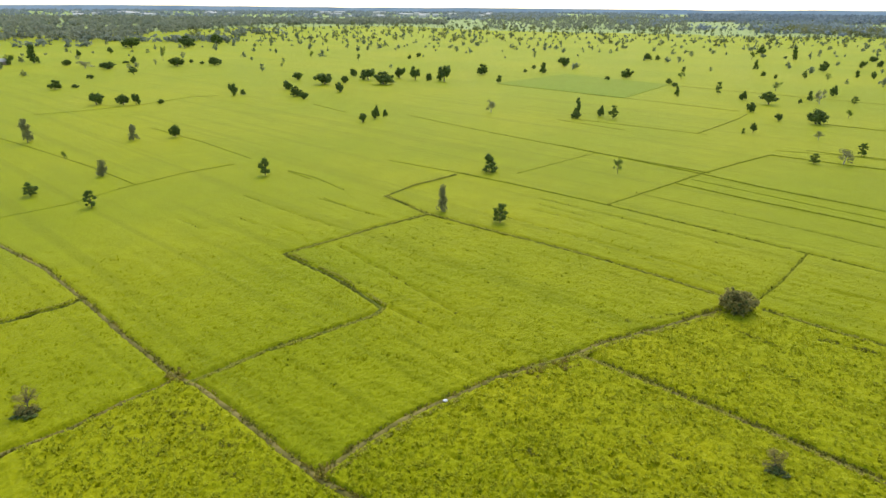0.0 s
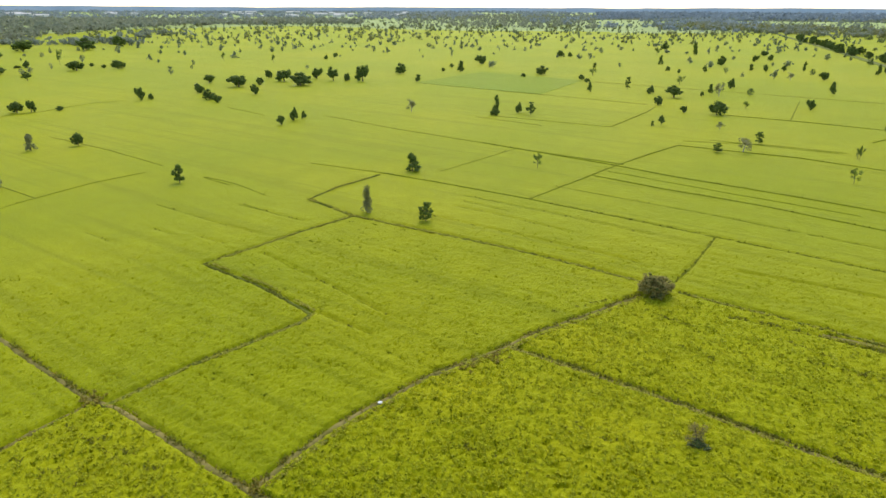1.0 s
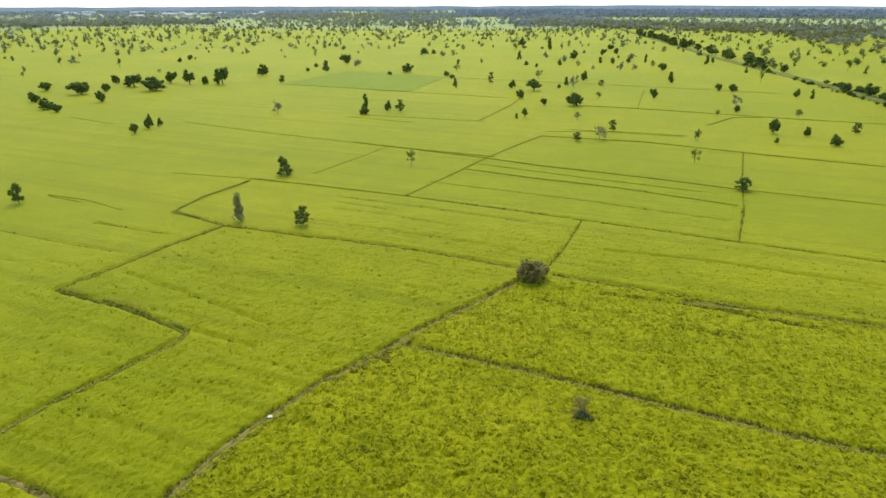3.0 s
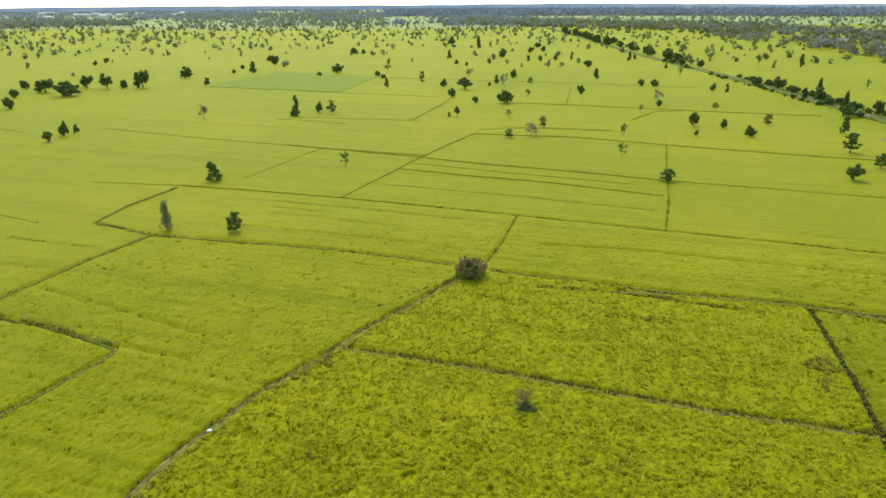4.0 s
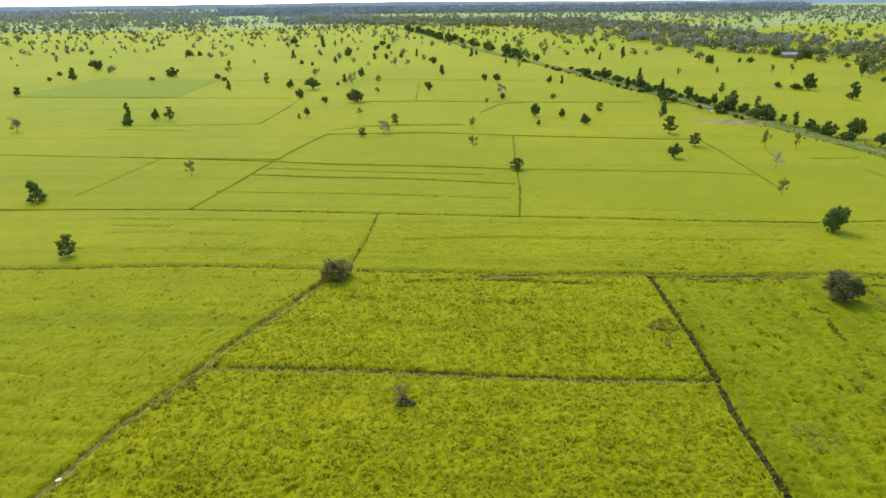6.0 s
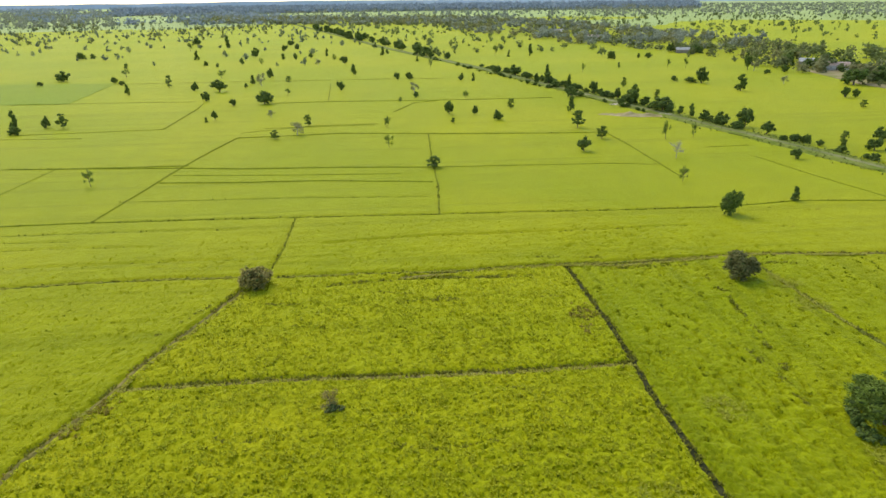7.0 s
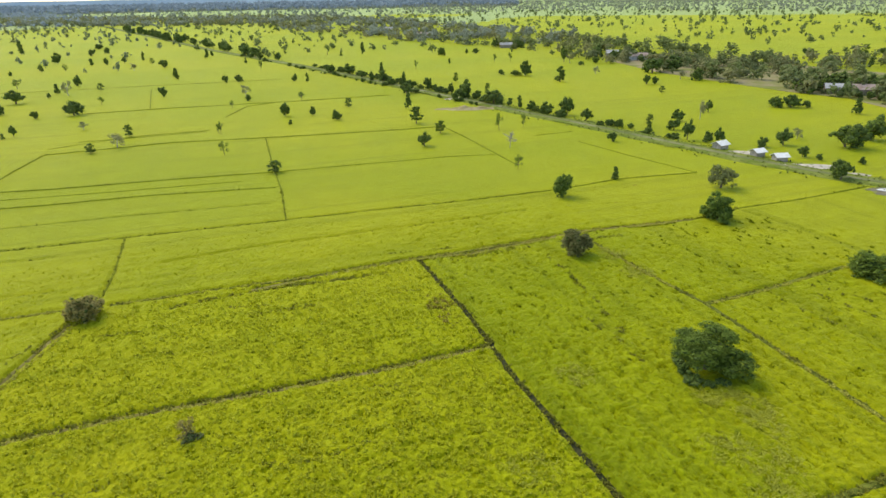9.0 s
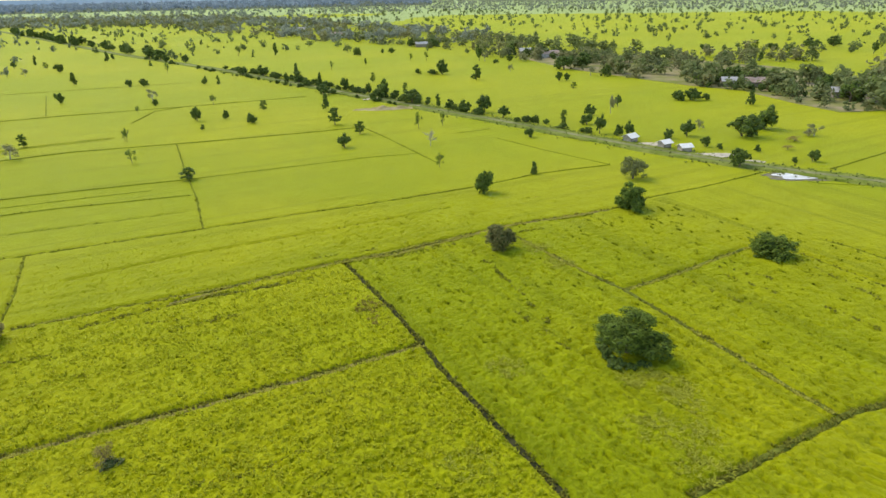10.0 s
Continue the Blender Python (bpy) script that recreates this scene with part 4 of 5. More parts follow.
def inside(x, y, poly):
    hit = False
    for (ax, ay), (bx, by) in zip(poly, poly[1:] + poly[:1]):
        if (ay > y) != (by > y) and x < (bx - ax) * (y - ay) / (by - ay) + ax:
            hit = not hit
    return hit


def fill(poly, area, seed, low, high, gaps=-0.02):
    """Random trees inside an outline, one for so many square metres."""
    rnd = random.Random(seed)
    xs, ys = [p[0] for p in poly], [p[1] for p in poly]
    n = int((max(xs) - min(xs)) * (max(ys) - min(ys)) / area)
    out = []
    for _ in range(n):
        x, y = rnd.uniform(min(xs), max(xs)), rnd.uniform(min(ys), max(ys))
        if inside(x, y, poly):
            wide = 0.012 if math.hypot(x, y) < 1500 else 0.004
            gap = noise.noise(Vector((x * wide, y * wide * 1.4, seed)))
            if gap > gaps:
                h = rnd.uniform(low, high)
                out.append((x, y, h, h * rnd.uniform(0.9, 1.5)))
    return out


WEST = [(-760, 800), (-640, 730), (-491, 700), (-386, 730), (-420, 1056), (-360, 1389), (0, 1480), (0, 1900), (-1700, 1900)]
FARWEST = [(-1800, 1900), (300, 1900), (500, 2600), (500, 4300), (-3000, 4300)]
EAST = [(582, 1254), (640, 916), (700, 640), (635, 590), (520, 350), (473, 214), (451, 174), (351, 62), (301, 6), (290, -22), (248, -42), (232, -62),
        (180, -120), (300, -160), (393, -94), (480, -28), (500, 84), (640, 230), (900, 560), (1050, 900), (800, 1500)]
NORTH = [(420, 1700), (465, 1250), (560, 1020), (600, 900), (690, 1000), (900, 1400), (1250, 1900), (1150, 2600), (700, 2900)]
FRINGE = [(-660, 700), (-520, 590), (-330, 640), (-240, 700), (-190, 900), (-330, 1100), (-400, 740)]
MIDDLE = [(450, 3000), (1150, 2650), (1250, 4300), (450, 4300)]
FAREAST = [(752, 2067), (1400, 1700), (2040, 824), (3900, 1600), (3000, 3100), (1470, 4040)]
FLOOR = rough_mat("forest_floor", (0.07, 0.09, 0.05), (0.15, 0.16, 0.09), 0.03, 0.95)
n = len(FAREAST)
me = mesh_of("forest_floor", [(x, y, z) for z in (-0.1, 0.4) for x, y in FAREAST],
             [tuple(range(n, 2 * n))] + [(i, (i + 1) % n, n + (i + 1) % n, n + i) for i in range(n)], [FLOOR])
tagged(new("forest_floor", me), "undergrowth below the distant forest", "forest floor", kind="structure")

# low backdrop hills all round, at the edge of sight, haze put in colour
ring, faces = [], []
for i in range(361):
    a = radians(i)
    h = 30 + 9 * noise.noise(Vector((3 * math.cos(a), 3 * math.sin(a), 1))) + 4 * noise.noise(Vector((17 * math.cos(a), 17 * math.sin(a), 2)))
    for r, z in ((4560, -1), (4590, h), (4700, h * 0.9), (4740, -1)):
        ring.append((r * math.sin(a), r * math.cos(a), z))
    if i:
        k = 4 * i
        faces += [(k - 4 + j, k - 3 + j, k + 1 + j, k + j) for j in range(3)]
tagged(new("backdrop", mesh_of("backdrop", ring, faces, [HAZEHILL])), "added backdrop of low hills coloured haze blue along the horizon", "backdrop", kind="structure")
# far woods: grey and blue haze painted into the leaf colour
wood("woodland", fill(WEST, 210, 11, 5, 12, -0.15), "dense haze-tinted grey-green woodland beyond the rice fields", 1, HAZELEAF)
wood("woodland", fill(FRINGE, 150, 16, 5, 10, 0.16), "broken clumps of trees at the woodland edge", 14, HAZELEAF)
wood("woodland", fill(NORTH, 420, 17, 5, 12, 0.10), "haze-tinted bluish forest beyond the rice fields", 15, HAZEBLUE)
wood("woodland", fill(MIDDLE, 1500, 18, 8, 16, 0.0), "distant haze-tinted blue-green trees on the horizon", 16, HAZEBLUE)
wood("woodland", fill(FARWEST, 1300, 12, 8, 16, -0.02), "distant haze-tinted grey-green woodland on the horizon", 2, HAZEBLUE)
grove = fill(EAST, 200, 13, 4, 10, -0.02)
wood("woodland", [q for q in grove if math.hypot(q[0], q[1]) < 540], "dark village trees and groves beyond the rice fields", 3, GROVE)
# beyond 540 m the same grove takes the haze-coloured leaves
wood("woodland", [q for q in grove if math.hypot(q[0], q[1]) >= 540], "haze-tinted grey-green belt of trees beyond the rice fields", 24, HAZELEAF)
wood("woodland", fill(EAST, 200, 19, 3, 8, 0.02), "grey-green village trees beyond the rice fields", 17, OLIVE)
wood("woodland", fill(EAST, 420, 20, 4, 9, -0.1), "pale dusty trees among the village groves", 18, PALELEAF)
wood("woodland", fill(FAREAST, 1700, 14, 10, 18, -0.3), "distant haze-tinted blue-green forest on the horizon", 4, HAZEBLUE)


VILLAGE = [(351, 62), (318, 22), (301, 0), (290, -22), (262, -38), (246, -50), (262, -78), (330, -76), (385, -45), (425, 20), (440, 95), (400, 100)]
wood("woodland", fill(VILLAGE, 260, 15, 3, 8, -0.1), "mixed village trees round the houses", 12, GROVE)
wood("woodland", fill(VILLAGE, 300, 23, 2, 6, -0.1), "dusty pale trees and shrubs round the houses", 13, OLIVE)
lot = [(x, y, z) for z in (0.0, 0.1) for x, y in VILLAGE]
nv = len(VILLAGE)
me = mesh_of("village_ground", lot, [tuple(range(nv, 2 * nv))] + [(i, (i + 1) % nv, nv + (i + 1) % nv, nv + i) for i in range(nv)], [LOT])
tagged(new("village_ground", me), "worn grass and bare earth round the village houses", "ground", kind="structure")


def scatter(seed, a0, a1, r0, r1, area, tall=6.5):
    rnd = random.Random(seed)
    out = []
    for _ in range(int(radians(a1 - a0) * 0.5 * (r1 * r1 - r0 * r0) / area)):
        a, r = radians(rnd.uniform(a0, a1)), math.sqrt(rnd.uniform(r0 * r0, r1 * r1))
        x, y = math.sin(a) * r, math.cos(a) * r
        if any(inside(x, y, w) for w in (WEST, EAST)):
            continue
        h = rnd.uniform(2.2, tall)
        out.append((x, y, h, h * rnd.uniform(0.6, 1.2)))
    return out


# far scattered trees: haze put into leaf colour, save village and olive ones
wood("scattered_trees", scatter(21, -20, 40, 600, 1400, 900), "scattered small trees over distant rice fields", 5, FARHAZE)
wood("scattered_trees", scatter(22, -40, 40, 1400, 3300, 2200), "scattered trees over far rice fields", 6, FARHAZE)
wood("scattered_trees", scatter(23, 40, 110, 470, 1500, 1000, 8.0), "scattered trees over fields behind the village", 7, GROVE)
wood("scattered_trees", scatter(24, 40, 112, 1500, 3300, 2200), "scattered trees over far rice fields", 8, FARHAZE)
wood("scattered_trees", scatter(25, -40, -18, 420, 800, 2600), "scattered small trees over rice fields", 9, FARHAZE)

wood("scattered_trees", scatter(27, 3, 20, 1250, 3000, 520, 11), "many haze-tinted bluish trees over the farthest fields", 21, HAZELEAF)
wood("scattered_trees", scatter(28, 58, 112, 1400, 3300, 800, 10), "many haze-tinted bluish trees over the farthest fields", 22, HAZELEAF)
wood("scattered_trees", scatter(30, 24, 62, 1100, 2300, 2600, 12), "many haze-tinted grey-green trees over fields before the forest", 26, HAZELEAF)
wood("scattered_trees", scatter(29, -22, 32, 760, 1350, 2200, 11), "taller scattered trees over distant fields", 23, OLIVE)
wood("scattered_trees", scatter(26, -18, 36, 420, 620, 3000), "thinly scattered small trees over rice fields", 10, FARHAZE)

# ---- sheds by the road, and village houses ----


def gable(length, width, eave, peak, over, thick):
    """Two roof slabs, as boxes sheared to a pitch."""
    out = []
    for s in (-1, 1):
        v = []
        for x in (-length / 2 - over, length / 2 + over):
            for y, z in ((0, peak), (s * (width / 2 + over), eave - over * (peak - eave) / (width / 2))):
                v += [Vector((x, y, z)), Vector((x, y, z + thick))]
        out.append((v, [(0, 2, 3, 1), (4, 5, 7, 6), (0, 1, 5, 4), (2, 6, 7, 3), (1, 3, 7, 5), (0, 4, 6, 2)]))
    return out


def house(name, x, y, turn, length, width, eave, peak, wall, roof, label, open_front=False):
    ob = new(name)
    ob.matrix_basis = pose(x, y, 0, 0, 0, turn)
    l, w, t = length / 2, width / 2, 0.12
    walls = [box(-l, l, w - t, w, 0, eave), box(-l, -l + t, -w, w - t, 0, eave), box(l - t, l, -w, w - t, 0, eave)]
    if open_front:
        for k in range(4):
            px = -l + 0.1 + k * (length - 0.2) / 3
            part("post", mesh_of("post", *box(px - 0.06, px + 0.06, -w, -w + 0.12, 0, eave), [BOARD]), ob)
    else:
        walls += [box(-l + t, -0.5, -w, -w + t, 0, eave), box(0.5, l - t, -w, -w + t, 0, eave), box(-0.5, 0.5, -w, -w + t, 2.0, eave)]
        part("door", mesh_of("door", *box(-0.48, 0.48, -w + 0.02, -w + 0.08, 0, 1.98), [BOARD]), ob, "closed grey wooden door")
    for s in (-1, 1):
        walls.append(([Vector((s * (l - t), -w, eave)), Vector((s * (l - t), w, eave)), Vector((s * (l - t), 0, peak)),
                       Vector((s * l, -w, eave)), Vector((s * l, w, eave)), Vector((s * l, 0, peak))],
                      [(0, 1, 2), (3, 5, 4), (0, 3, 4, 1), (1, 4, 5, 2), (2, 5, 3, 0)]))
    part("wall", mesh_of("wall", *joined(walls), [wall]), ob)
    for v, f in gable(length, width, eave, peak, 0.45, 0.06):
        part("roof", mesh_of("roof", v, f, [roof]), ob, "pale metal roof sheet" if roof is not RUST else "rusty metal roof sheet")
    return tagged(ob, label, "shed" if open_front else "house", "sheds by the road" if open_front else "village houses")


house("shed", 180.5, 13.0, 150, 3.3, 2.6, 1.6, 2.3, SHEET, BRIGHTROOF, "open-fronted shed with pale zinc roof by the road", True)
house("shed", 175.6, 3.6, 140, 2.8, 2.3, 1.6, 2.2, SHEET, BRIGHTROOF, "small shed with pale zinc roof by the road", True)
house("shed", 172.9, -1.6, 126, 2.9, 2.2, 1.5, 2.1, SHEET, BRIGHTROOF, "low shed with bright zinc roof by the road", True)
house("house", 470, 199, -60, 9, 5, 2.6, 4.0, BOARD, ROOF, "long village house with white metal roof")
house("house", 303, -30, -80, 13, 6, 2.6, 4.2, BOARD, RUST, "long village house with dull metal roof among trees")
house("house", 302.7, -17, -80, 6, 5, 2.6, 4.0, BOARD, ROOF, "small village house with white roof among trees")
house("house", 281.7, -56, -70, 8, 5, 2.6, 4.0, BOARD, ROOF, "small village house with white roof beside trees")
house("house", 269.5, -66, -70, 7, 5, 2.4, 3.8, BOARD, ROOF, "village house with bright metal roof")
house("house", 424.9, 104, -70, 8, 6, 2.8, 4.4, BOARD, ROOF, "village house with white roof among trees")
house("house", 410, 85, -70, 12, 6, 2.8, 4.4, PLASTER, RUST, "village house with rusty roof among trees")
house("house", 564.9, 328, -60, 14, 7, 3.0, 5.0, PLASTER, RUST, "village house with reddish roof among trees")
house("house", -310, 442, 60, 7, 5, 2.6, 4.2, RUST, ROOF, "small reddish house with pale metal roof")
house("house", 640, 420, -60, 10, 6, 3.0, 5.0, PLASTER, ROOF, "village house with white roof among trees")

# trees and bushes round the houses
rnd = random.Random(77)
for hx, hy, wide in ((470, 199, 9), (303, -30, 11), (302, -14, 7), (281.7, -56, 9), (269.5, -66, 8), (424.9, 104, 9), (410, 85, 10), (564.9, 328, 12), (-310, 442, 6)):
    for k in range(9):
        a, d = rnd.uniform(0, 6.28), wide * rnd.uniform(0.75, 1.5)
        px, py = hx + d * math.cos(a), hy + d * math.sin(a)
        front = (px * hx + py * hy) / math.hypot(hx, hy) < math.hypot(hx, hy) - 2
        size = rnd.uniform(2.4, 3.8) if front else rnd.uniform(5.0, 9.0)
        plant("bush" if front else rnd.choice(["round", "olive", "round", "sparse"]), px, py, size, size * rnd.uniform(0.8, 1.3), 420,
              "low green bush beside a village house" if front else "leafy green tree beside a village house")

# pale low buildings of a far town
rnd = random.Random(78)
pieces = []
for _ in range(34):
    a, r = radians(rnd.choice([rnd.uniform(-30, -18), rnd.uniform(-12, 4)])), rnd.uniform(2100, 3600)
    c, e, h = rnd.uniform(8, 30), rnd.uniform(6, 12), rnd.uniform(5, 10)
    v, f = joined([box(-c, c, -e, e, 0, h)] + gable(2 * c, 2 * e, h, h + 3, 0.5, 0.3))
    m = pose(math.sin(a) * r, math.cos(a) * r, 0, 0, 0, -math.degrees(a) + rnd.uniform(-25, 25))
    pieces.append(([m @ p for p in v], f))
tagged(new("distant_town", mesh_of("distant_town", *joined(pieces), [PLASTER])), "pale low buildings of a distant town among woods", "buildings", kind="stuff")

# shallow pond by the road
bm = bmesh.new()
ring = []
for k in range(40):
    a = 2 * math.pi * k / 40
    r = 1 + 0.18 * math.sin(3 * a + 1) + 0.1 * math.sin(5 * a)
    u, v = 5.6 * r * math.cos(a), 2.5 * r * math.sin(a)
    ring.append(bm.verts.new((155.5 + u * 0.3 + v * 0.95, -26.5 - u * 0.95 + v * 0.3, 0.16)))
bm.faces.new(ring)
me = bpy.data.meshes.new("pond")
bm.to_mesh(me)
bm.free()
me.materials.append(WATER)
tagged(new("pond", me), "shallow pale muddy pond beside the road", "pond", kind="structure")

# ---- rice blades, weeds and lodged patches near the camera ----

def clear_of_bunds(p, margin):
    return off_bunds(p) > margin


def tufts(name, p, blades, height, spread, width, material, label, seed, category="grass", lift=-0.01):
    """One object of leaning pointed blades, some to each tuft."""
    g = np.random.default_rng(seed)
    n = len(p) * blades
    q = np.repeat(p, blades, 0)
    h = np.repeat(g.uniform(0.7, 1.25, len(p)) * height, blades) * g.uniform(0.7, 1.15, n)
    a = g.uniform(0, 2 * np.pi, n)
    b = a + np.pi / 2 + g.normal(0, 0.4, n)
    base = np.c_[q + np.c_[np.cos(a), np.sin(a)] * (spread * 0.3 * g.random(n))[:, None], np.full(n, lift)]
    side = np.c_[np.cos(b), np.sin(b), np.zeros(n)] * (width * g.uniform(0.6, 1.4, n))[:, None] * 0.5
    lean = spread * g.uniform(0.3, 1.0, n)
    mid = base + np.c_[np.cos(a) * lean * 0.4, np.sin(a) * lean * 0.4, h * 0.8]
    tip = base + np.c_[np.cos(a) * lean, np.sin(a) * lean, h * g.uniform(0.75, 1.05, n)]
    v = np.stack([base - side * 0.5, base + side * 0.5, mid + side, mid - side, tip], 1).reshape(-1, 3)
    k = np.arange(n)[:, None] * 5
    t = np.concatenate([k + [0, 1, 2], k + [0, 2, 3], k + [3, 2, 4]])
    ob = new(name, fast_mesh(name, v, t, material))
    return tagged(ob, label, category, kind="stuff")


def sector(seed, r0, r1, per, fall=2.2):
    """Random places between two distances of the middle, ever fewer outwards."""
    g = np.random.default_rng(seed)
    a0, a1 = radians(-41), radians(109)
    n = int((a1 - a0) * 0.5 * (r1 * r1 - r0 * r0) * per)
    a, r = g.uniform(a0, a1, n), np.sqrt(g.uniform(r0 * r0, r1 * r1, n))
    keep = g.random(n) < (r0 / r) ** fall
    return np.c_[np.sin(a) * r, np.cos(a) * r][keep]


def thinned(p, cut, scale):
    """Leaves gaps where a slow noise falls below the cut."""
    keep = [noise.noise(Vector((x * scale, y * scale, 7.0))) > cut for x, y in p]
    return p[np.array(keep, dtype=bool)]


for k, (r0, r1, per, wide) in enumerate(((34, 105, 6.0, 0.065), (62, 112, 1.0, 0.10))):
    p = sector(k + 1, r0, r1, per)
    p = p[clear_of_bunds(p, 0.35)]
    tufts("rice_plants", p, 5, 0.26, 0.34 + 0.08 * k, wide, BLADE, "yellow-green rice leaves over the standing crop", k + 1, "rice", 0.28)

# dark weeds standing on the bunds
g = np.random.default_rng(9)
pts, brown, pale = [], [], []
for ax, ay, bx, by, w, kind in SEGMENTS:
    d = math.hypot(bx - ax, by - ay)
    far = math.hypot(ax + bx, ay + by) / 2
    if far > 260:
        continue
    per = {"path": 7, "lane": 6, "bund": 6, "ditch": 6, "track": 11, "weedy": 11, "thin": 2.5, "faint": 0.4}[kind] * (1.0 if far < 130 else 0.3)
    n = int(d * per)
    f = g.random(n)
    o = g.normal(0, 0.3, n) * w + (0.35 * w if kind in ("path", "lane", "track") else 0)
    q = np.c_[ax + (bx - ax) * f - (by - ay) / d * o, ay + (by - ay) * f + (bx - ax) / d * o]
    if kind in ("lane", "track", "bund") and far < 150:
        m = int(d * (12 if kind == "lane" else 7))
        f, o = g.random(m), (-0.5 * w - (0.75 if kind == "lane" else 0.22)) * np.ones(m) + g.normal(0, 0.10, m)
        pale.append(thinned(np.c_[ax + (bx - ax) * f - (by - ay) / d * o, ay + (by - ay) * f + (bx - ax) / d * o], -0.25, 0.2))
    (brown if kind in ("path", "lane") else pts).append(thinned(q[::2], -0.05, 0.22))
    pts.append(thinned(q, -0.1 if kind in ("bund", "path", "lane") else -0.6, 0.3))


def weed_row(*line):
    """A loose row of rank dark plants along an old furrow."""
    for (ax, ay), (bx, by) in zip(line, line[1:]):
        n = int(math.hypot(bx - ax, by - ay) * 7)
        f = g.random(n)
        q = np.c_[ax + (bx - ax) * f, ay + (by - ay) * f] + g.normal(0, 0.22, (n, 2))
        pts.append(thinned(q, -0.1, 0.6))


tufts("bund_grass", np.concatenate(pale), 4, 0.20, 0.36, 0.13, PALEGRASS, "pale bent grass along the edge of the bunds", 8, lift=0.34)
tufts("bund_weeds", np.concatenate(brown), 4, 0.34, 0.32, 0.12, BROWNWEED, "dry brownish weeds along the trodden field bunds", 6)
tufts("bund_weeds", np.concatenate(pts), 4, 0.36, 0.3, 0.12, WEED, "dark olive weeds along the field bunds", 4)
pts = []
weed_row((51.2, 68.3), (58.9, 61.7), (64.6, 55.9), (68.9, 51.3))
weed_row((47.2, 61.6), (54.0, 56.3), (58.9, 51.6))
weed_row((63.5, 47.7), (66.4, 44.6), (68.6, 41.9))
weed_row((80.3, 43.0), (84.3, 39.6), (91.5, 33.4))
weed_row((24.5, 74.0), (32.4, 76.4), (38.9, 78.1))
weed_row((72.0, 18.8), (68.4, 13.3), (64.2, 9.0))
weed_row((57.4, 1.8), (53.9, -0.8), (50.4, -3.0))
weed_row((30.7, 36.5), (34.0, 32.4), (38.9, 28.5))
weed_row((95.3, 30.3), (103.4, 21.1))
weed_row((95.9, -8.0), (93.5, -16.3))
weed_row((92.9, -8.7), (87.9, -16.5))
weed_row((-31.6, 55.5), (-25.0, 49.9), (-22.0, 47.8))
weed_row((-28.3, 54.0), (-23.3, 49.9), (-20.3, 47.4))
weed_row((-34.6, 51.2), (-29.6, 47.8))
weed_row((6.9, 48.7), (9.9, 46.3), (13.3, 42.7))
weed_row((89.6, 30.3), (84.1, 24.4), (76.4, 18.0), (69.5, 12.6))
weed_row((77.4, 53.7), (84.8, 45.2))
weed_row((37.2, 63.9), (41.3, 58.6))
weed_row((50.6, 63.9), (54.9, 58.2), (58.5, 51.8))
weed_row((37.0, 52.1), (42.4, 47.7))
weed_row((44.5, 36.3), (48.3, 30.0))
weed_row((88.2, -4.3), (84.0, -11.2))
weed_row((37.0, 73.7), (40.2, 69.6), (43.4, 66.1))
weed_row((48.3, 70.0), (55.1, 65.3), (60.5, 60.7), (66.1, 54.7), (71.6, 49.5))
weed_row((-30.4, 49.0), (-25.6, 45.7))
weed_row((-21.6, 45.7), (-17.0, 42.2))
weed_row((103.4, -19.2), (91.1, -28.5))
weed_row((86.4, -20.7), (82.2, -26.4))


def patch(x, y, r, per):
    n = int(per * r * r * 3)
    a, d = g.uniform(0, 6.28, n), r * np.sqrt(g.random(n))
    return thinned(np.c_[x + d * np.cos(a), y + d * np.sin(a)], -0.15, 0.7)


for x, y, r in ((65.8, 36.6, 2.2), (62.9, 34.0, 1.8), (19.4, 49.2, 0.9), (22.4, 47.5, 1.0), (45.7, 27.3, 1.2)):
    pts.append(patch(x, y, r, 5))
tufts("field_weeds", np.concatenate(pts), 5, 0.30, 0.28, 0.11, WEED, "dark rank weeds in old furrows of the rice", 5, lift=0.25)

brown = [patch(x, y, r, 9) for x, y, r in ((65.8, 36.6, 2.0), (67.4, 38.2, 1.6), (62.9, 34.4, 1.3), (14.3, 63.4, 1.6), (10.6, 61.2, 1.2), (-30.6, 60.0, 1.4), (-11.2, 44.6, 1.2))]
tufts("field_weeds", np.concatenate(brown), 5, 0.42, 0.32, 0.12, BROWNWEED, "brown withered weeds in the rice", 7, lift=0.25)

# short dark breaks in the rows of the crop


def breaks(poly, count, heading, longest):
    """Places along short broken rows inside an outline."""
    xs, ys = [p[0] for p in poly], [p[1] for p in poly]
    out = []
    while len(out) < count:
        a = np.c_[g.uniform(min(xs), max(xs)), g.uniform(min(ys), max(ys))]
        if within(a, poly)[0] and clear_of_bunds(a, 1.0)[0]:
            d = radians(heading + g.normal(0, 9))
            n = int(g.uniform(2, longest))
            f = g.uniform(0, n * 0.17, n)
            out.append(a + np.c_[np.cos(d) * f, np.sin(d) * f] + g.normal(0, 0.12, (n, 2)))
    return np.concatenate(out)


LUSH = [(78.9, 47.9), (118.6, 11.0), (125, 0), (105, -45), (69.7, -45), (44, 2), (55.6, 22.1)]
tufts("rank_rice", breaks(LUSH, 420, 48.3, 9), 5, 0.26, 0.22, 0.09, RANK, "short broken rows of darker rice plants", 43, "rice", 0.25)
ROUGH = [(50.2, 83.5), (64.0, 96.8), (121.5, 43.1), (138.0, 25.4), (115.6, 19.8), (84.3, 48.7)]
tufts("rank_rice", breaks(ROUGH, 110, -41.5, 7), 4, 0.20, 0.24, 0.10, RICHBLADE, "scruffy darker rice plants in a rough strip", 44, "rice", 0.02)
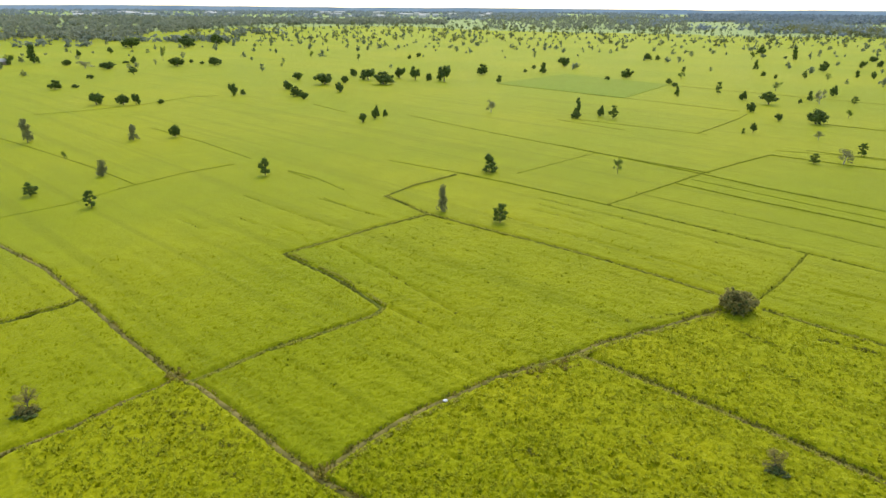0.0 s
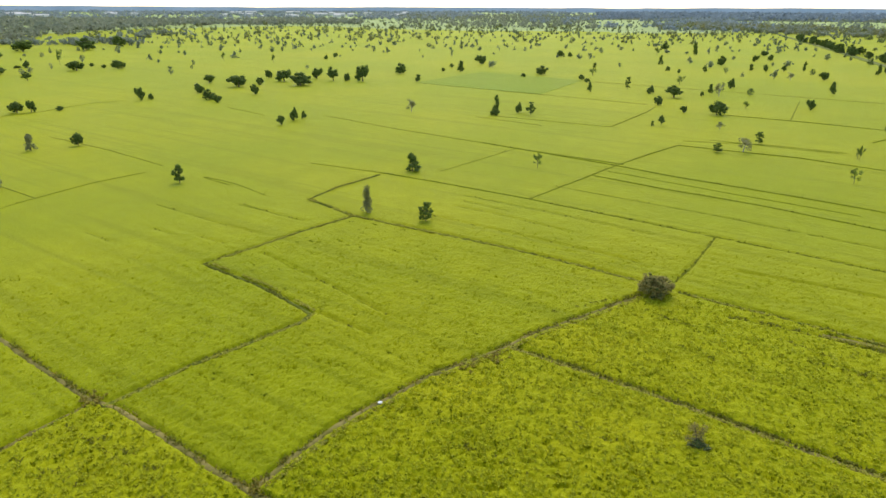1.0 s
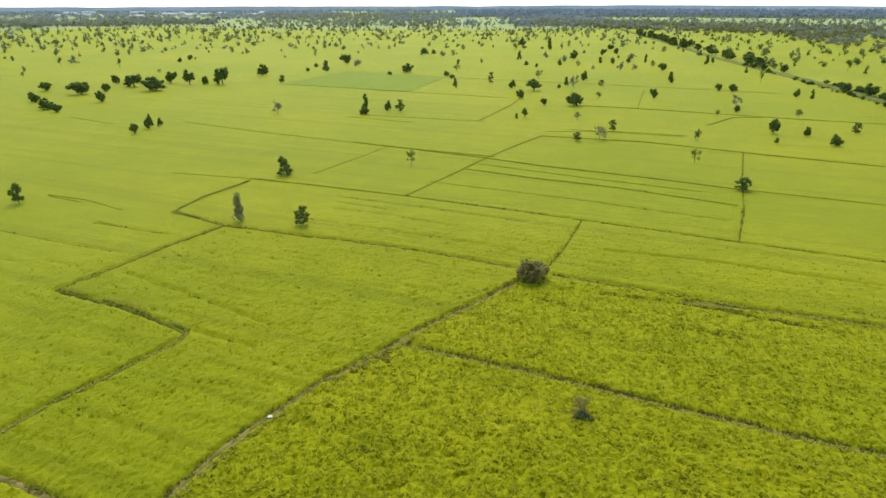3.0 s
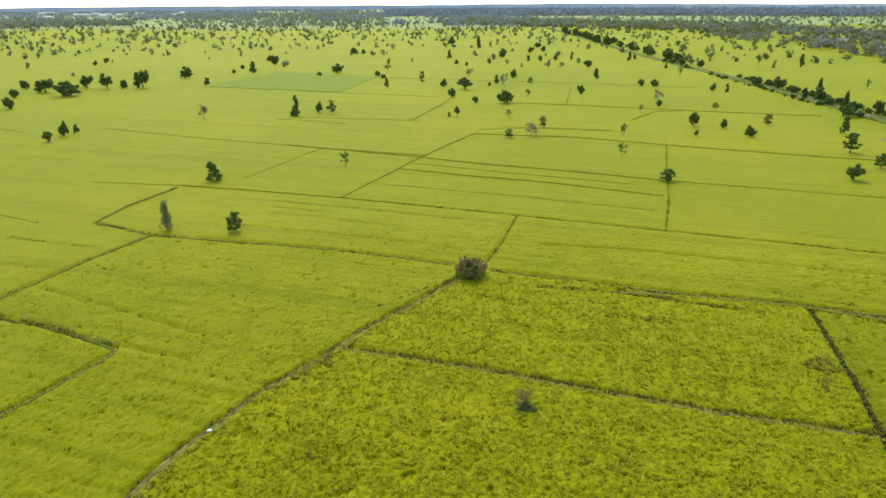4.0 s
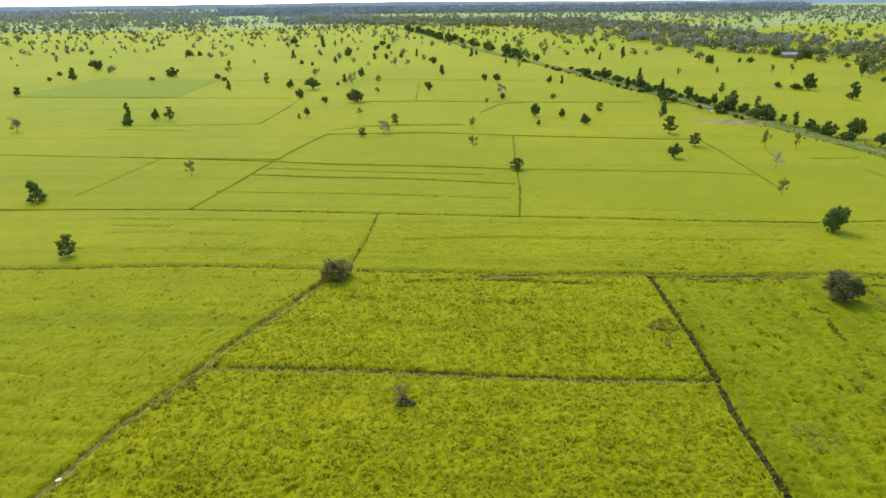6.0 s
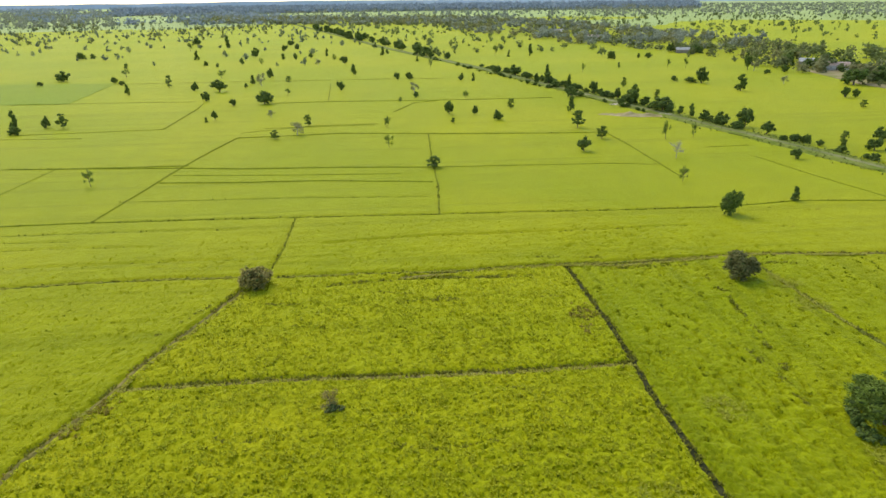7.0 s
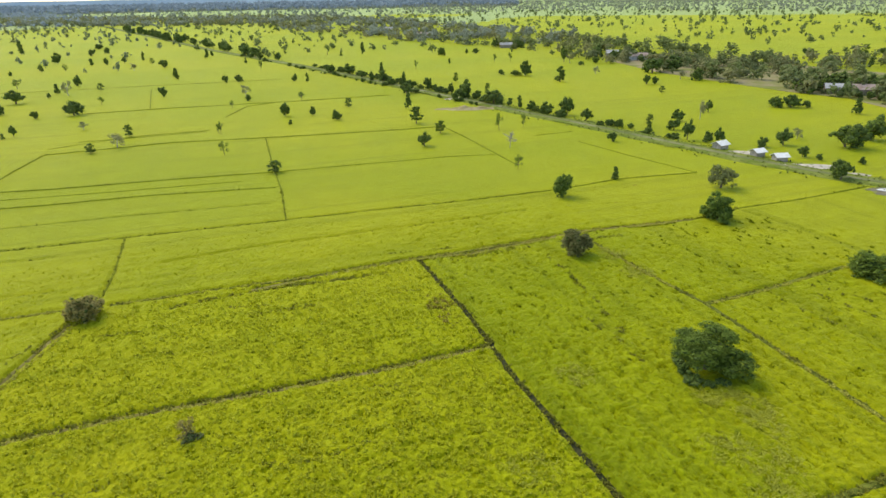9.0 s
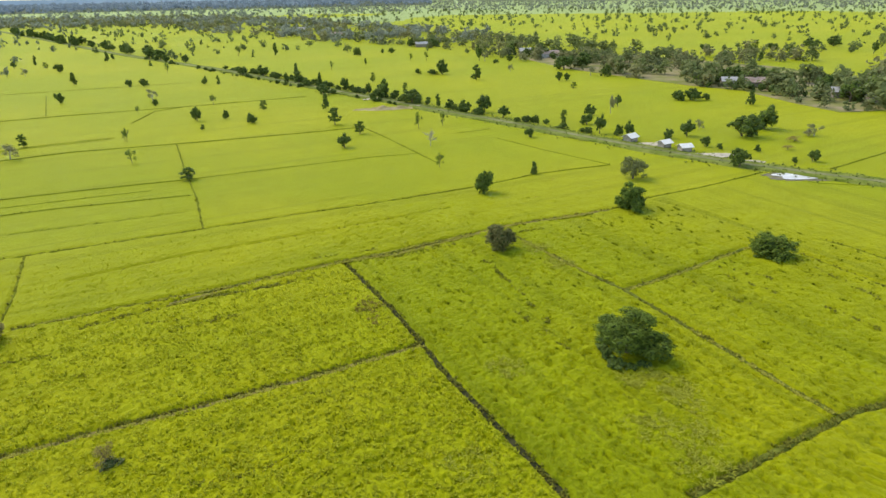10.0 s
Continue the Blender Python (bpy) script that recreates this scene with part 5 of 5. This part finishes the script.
tufts("field_weeds", breaks(ROUGH, 30, -41.5, 8), 4, 0.22, 0.26, 0.11, BROWNWEED, "brownish weeds in a rough strip of rice", 45, lift=0.02)
SMOOTH = [(-24, 62), (-9, 78), (-27, 98), (-4, 119), (39, 82), (18, 68), (-2, 55), (-11, 46)]
tufts("rank_rice", breaks(SMOOTH, 150, -41.5, 8), 4, 0.22, 0.22, 0.10, RANK, "few darker rice plants in an even crop", 46, "rice", 0.25)

# light leaf tips on the tops of the coarse clumps
p = sector(41, 34, 104, 6.0, 0.9)
p = p[clear_of_bunds(p, 0.3) & coarse(p)]
c, e = math.cos(radians(41.5)), math.sin(radians(41.5))
keep = [noise.noise(Vector(((x * c - y * e) * 0.8, (x * e + y * c) * 1.5, 37))) < 0.24 for x, y in p]
tufts("rice_plants", p[np.array(keep)], 4, 0.27, 0.36, 0.16, TIPS, "pale yellow-green rice tips over the coarse crop", 42, "rice", 0.42)

# rank darker plants scattered through the coarse plots
p = sector(31, 34, 100, 3.2, 1.4)
p = p[clear_of_bunds(p, 0.3) & coarse(p)]
keep = [noise.noise(Vector((x * 0.09, y * 0.09, 2.0))) + 0.8 * noise.noise(Vector((x * 0.45, y * 0.45, 4.0))) > -0.1 for x, y in p]
tufts("rank_rice", p[np.array(keep)], 3, 0.34, 0.20, 0.10, RANK, "darker rank rice plants among the crop", 31, "rice", 0.25)

# lodged and trampled rice, lying pale
pts = [patch(x, y, r, 6) for x, y, r in ((61.5, 0.4, 2.5), (60.5, -2.9, 2.2), (53.0, -0.8, 2.6), (52.8, -5.0, 2.6), (48.9, -5.5, 2.8), (58.1, 15.6, 2.0),
                                         (41.8, 14.2, 2.4), (61.3, -1.0, 1.8), (60.6, 1.9, 1.5), (59.1, -2.6, 1.6), (57.4, -4.6, 1.8), (58.1, 15.2, 2.0), (67.9, -1.1, 1.5), (94.7, 20.1, 2.5), (89.1, 15.2, 2.5), (12.0, 62.5, 1.6))]
tufts("lodged_rice", np.concatenate(pts), 5, 0.25, 0.75, 0.10, STRAW, "pale flattened rice lying over", 32, "rice", 0.3)

# rough grass on the road bank
pts = []
for (ax, ay), (bx, by) in zip(ROAD, ROAD[1:]):
    if math.hypot(ax, ay) < 420:
        n = int(math.hypot(bx - ax, by - ay) * 9)
        f, d = g.random(n), math.hypot(bx - ax, by - ay)
        o = g.normal(0.3, 2.4, n)
        o = np.where(np.abs(o) < 0.6, o + 1.8, o)
        pts.append(thinned(np.c_[ax + (bx - ax) * f - (by - ay) / d * o, ay + (by - ay) * f + (bx - ax) / d * o], -0.6, 0.12))
tufts("verge_grass", np.concatenate(pts), 5, 0.55, 0.6, 0.22, VERGEBLADE, "rough dull green grass on the road bank", 33)


def mound(name, x, y, sx, sy, h, turn, material, label, category):
    """A low uneven heap."""
    bm = bmesh.new()
    bmesh.ops.create_grid(bm, x_segments=18, y_segments=14, size=1.0)
    c, s = math.cos(turn), math.sin(turn)
    for v in bm.verts:
        u, w = v.co.x, v.co.y
        r = math.hypot(u, w)
        z = max(0.0, 1 - r * r) * (0.6 + 0.9 * noise.noise(Vector((u * 2.3 + x, w * 2.3 + y, 1.0))))
        v.co = (x + (u * c * sx - w * s * sy), y + (u * s * sx + w * c * sy), h * max(z, 0.0) + 0.02)
    bmesh.ops.delete(bm, geom=[f for f in bm.faces if all(v.co.z < 0.03 for v in f.verts)], context="FACES")
    me = bpy.data.meshes.new(name)
    bm.to_mesh(me)
    bm.free()
    me.materials.append(material)
    me.polygons.foreach_set("use_smooth", [True] * len(me.polygons))
    return tagged(new(name, me), label, category, kind="structure")


mound("earth_mound", 208, 104, 6.5, 2.6, 1.5, radians(-62), REDSOIL, "bare reddish earth heaped beside the road", "earth mound")
mound("earth_mound", 211.5, 99, 5.5, 1.8, 1.0, radians(-60), REDSOIL, "long heap of pinkish dug earth", "earth mound")
mound("earth_mound", 205, 111, 4.0, 1.5, 0.7, radians(-60), REDSOIL, "low heap of dug reddish earth", "earth mound")

# bare yard round the sheds, and pale worn stretches of the road
for x, y, sx, sy, turn in ((177.2, 8.3, 5.0, 3.0, -64), (170.0, -7.0, 8.0, 2.3, -68), (166.0, -16.0, 5.0, 1.2, -72), (228, 118, 5.0, 1.2, -62), (240, 143, 6.0, 1.2, -62), (217, 95, 5.0, 1.0, -62)):
    mound("bare_earth", x, y, sx, sy, 0.62, radians(turn), YARD, "pale bare trodden earth on the road bank", "bare earth")

mound("pond_bank", 155.5, -26.5, 8.0, 4.0, 0.13, radians(-72), MUD, "grey-brown muddy bank round the pond", "mud bank")

# litter on the bund
bm = bmesh.new()
bmesh.ops.create_icosphere(bm, subdivisions=2, radius=0.22)
for v in bm.verts:
    v.co = Vector((v.co.x * 1.3, v.co.y, max(v.co.z, -0.05) * 0.6)) * (1 + 0.35 * noise.noise(v.co * 9))
me = bpy.data.meshes.new("plastic_bag")
bm.to_mesh(me)
bm.free()
me.materials.append(BAG)
bag = tagged(new("plastic_bag", me), "crumpled white plastic bag lying on the bund", "plastic bag")
bag.location = (0.1, 55.9, 0.22)
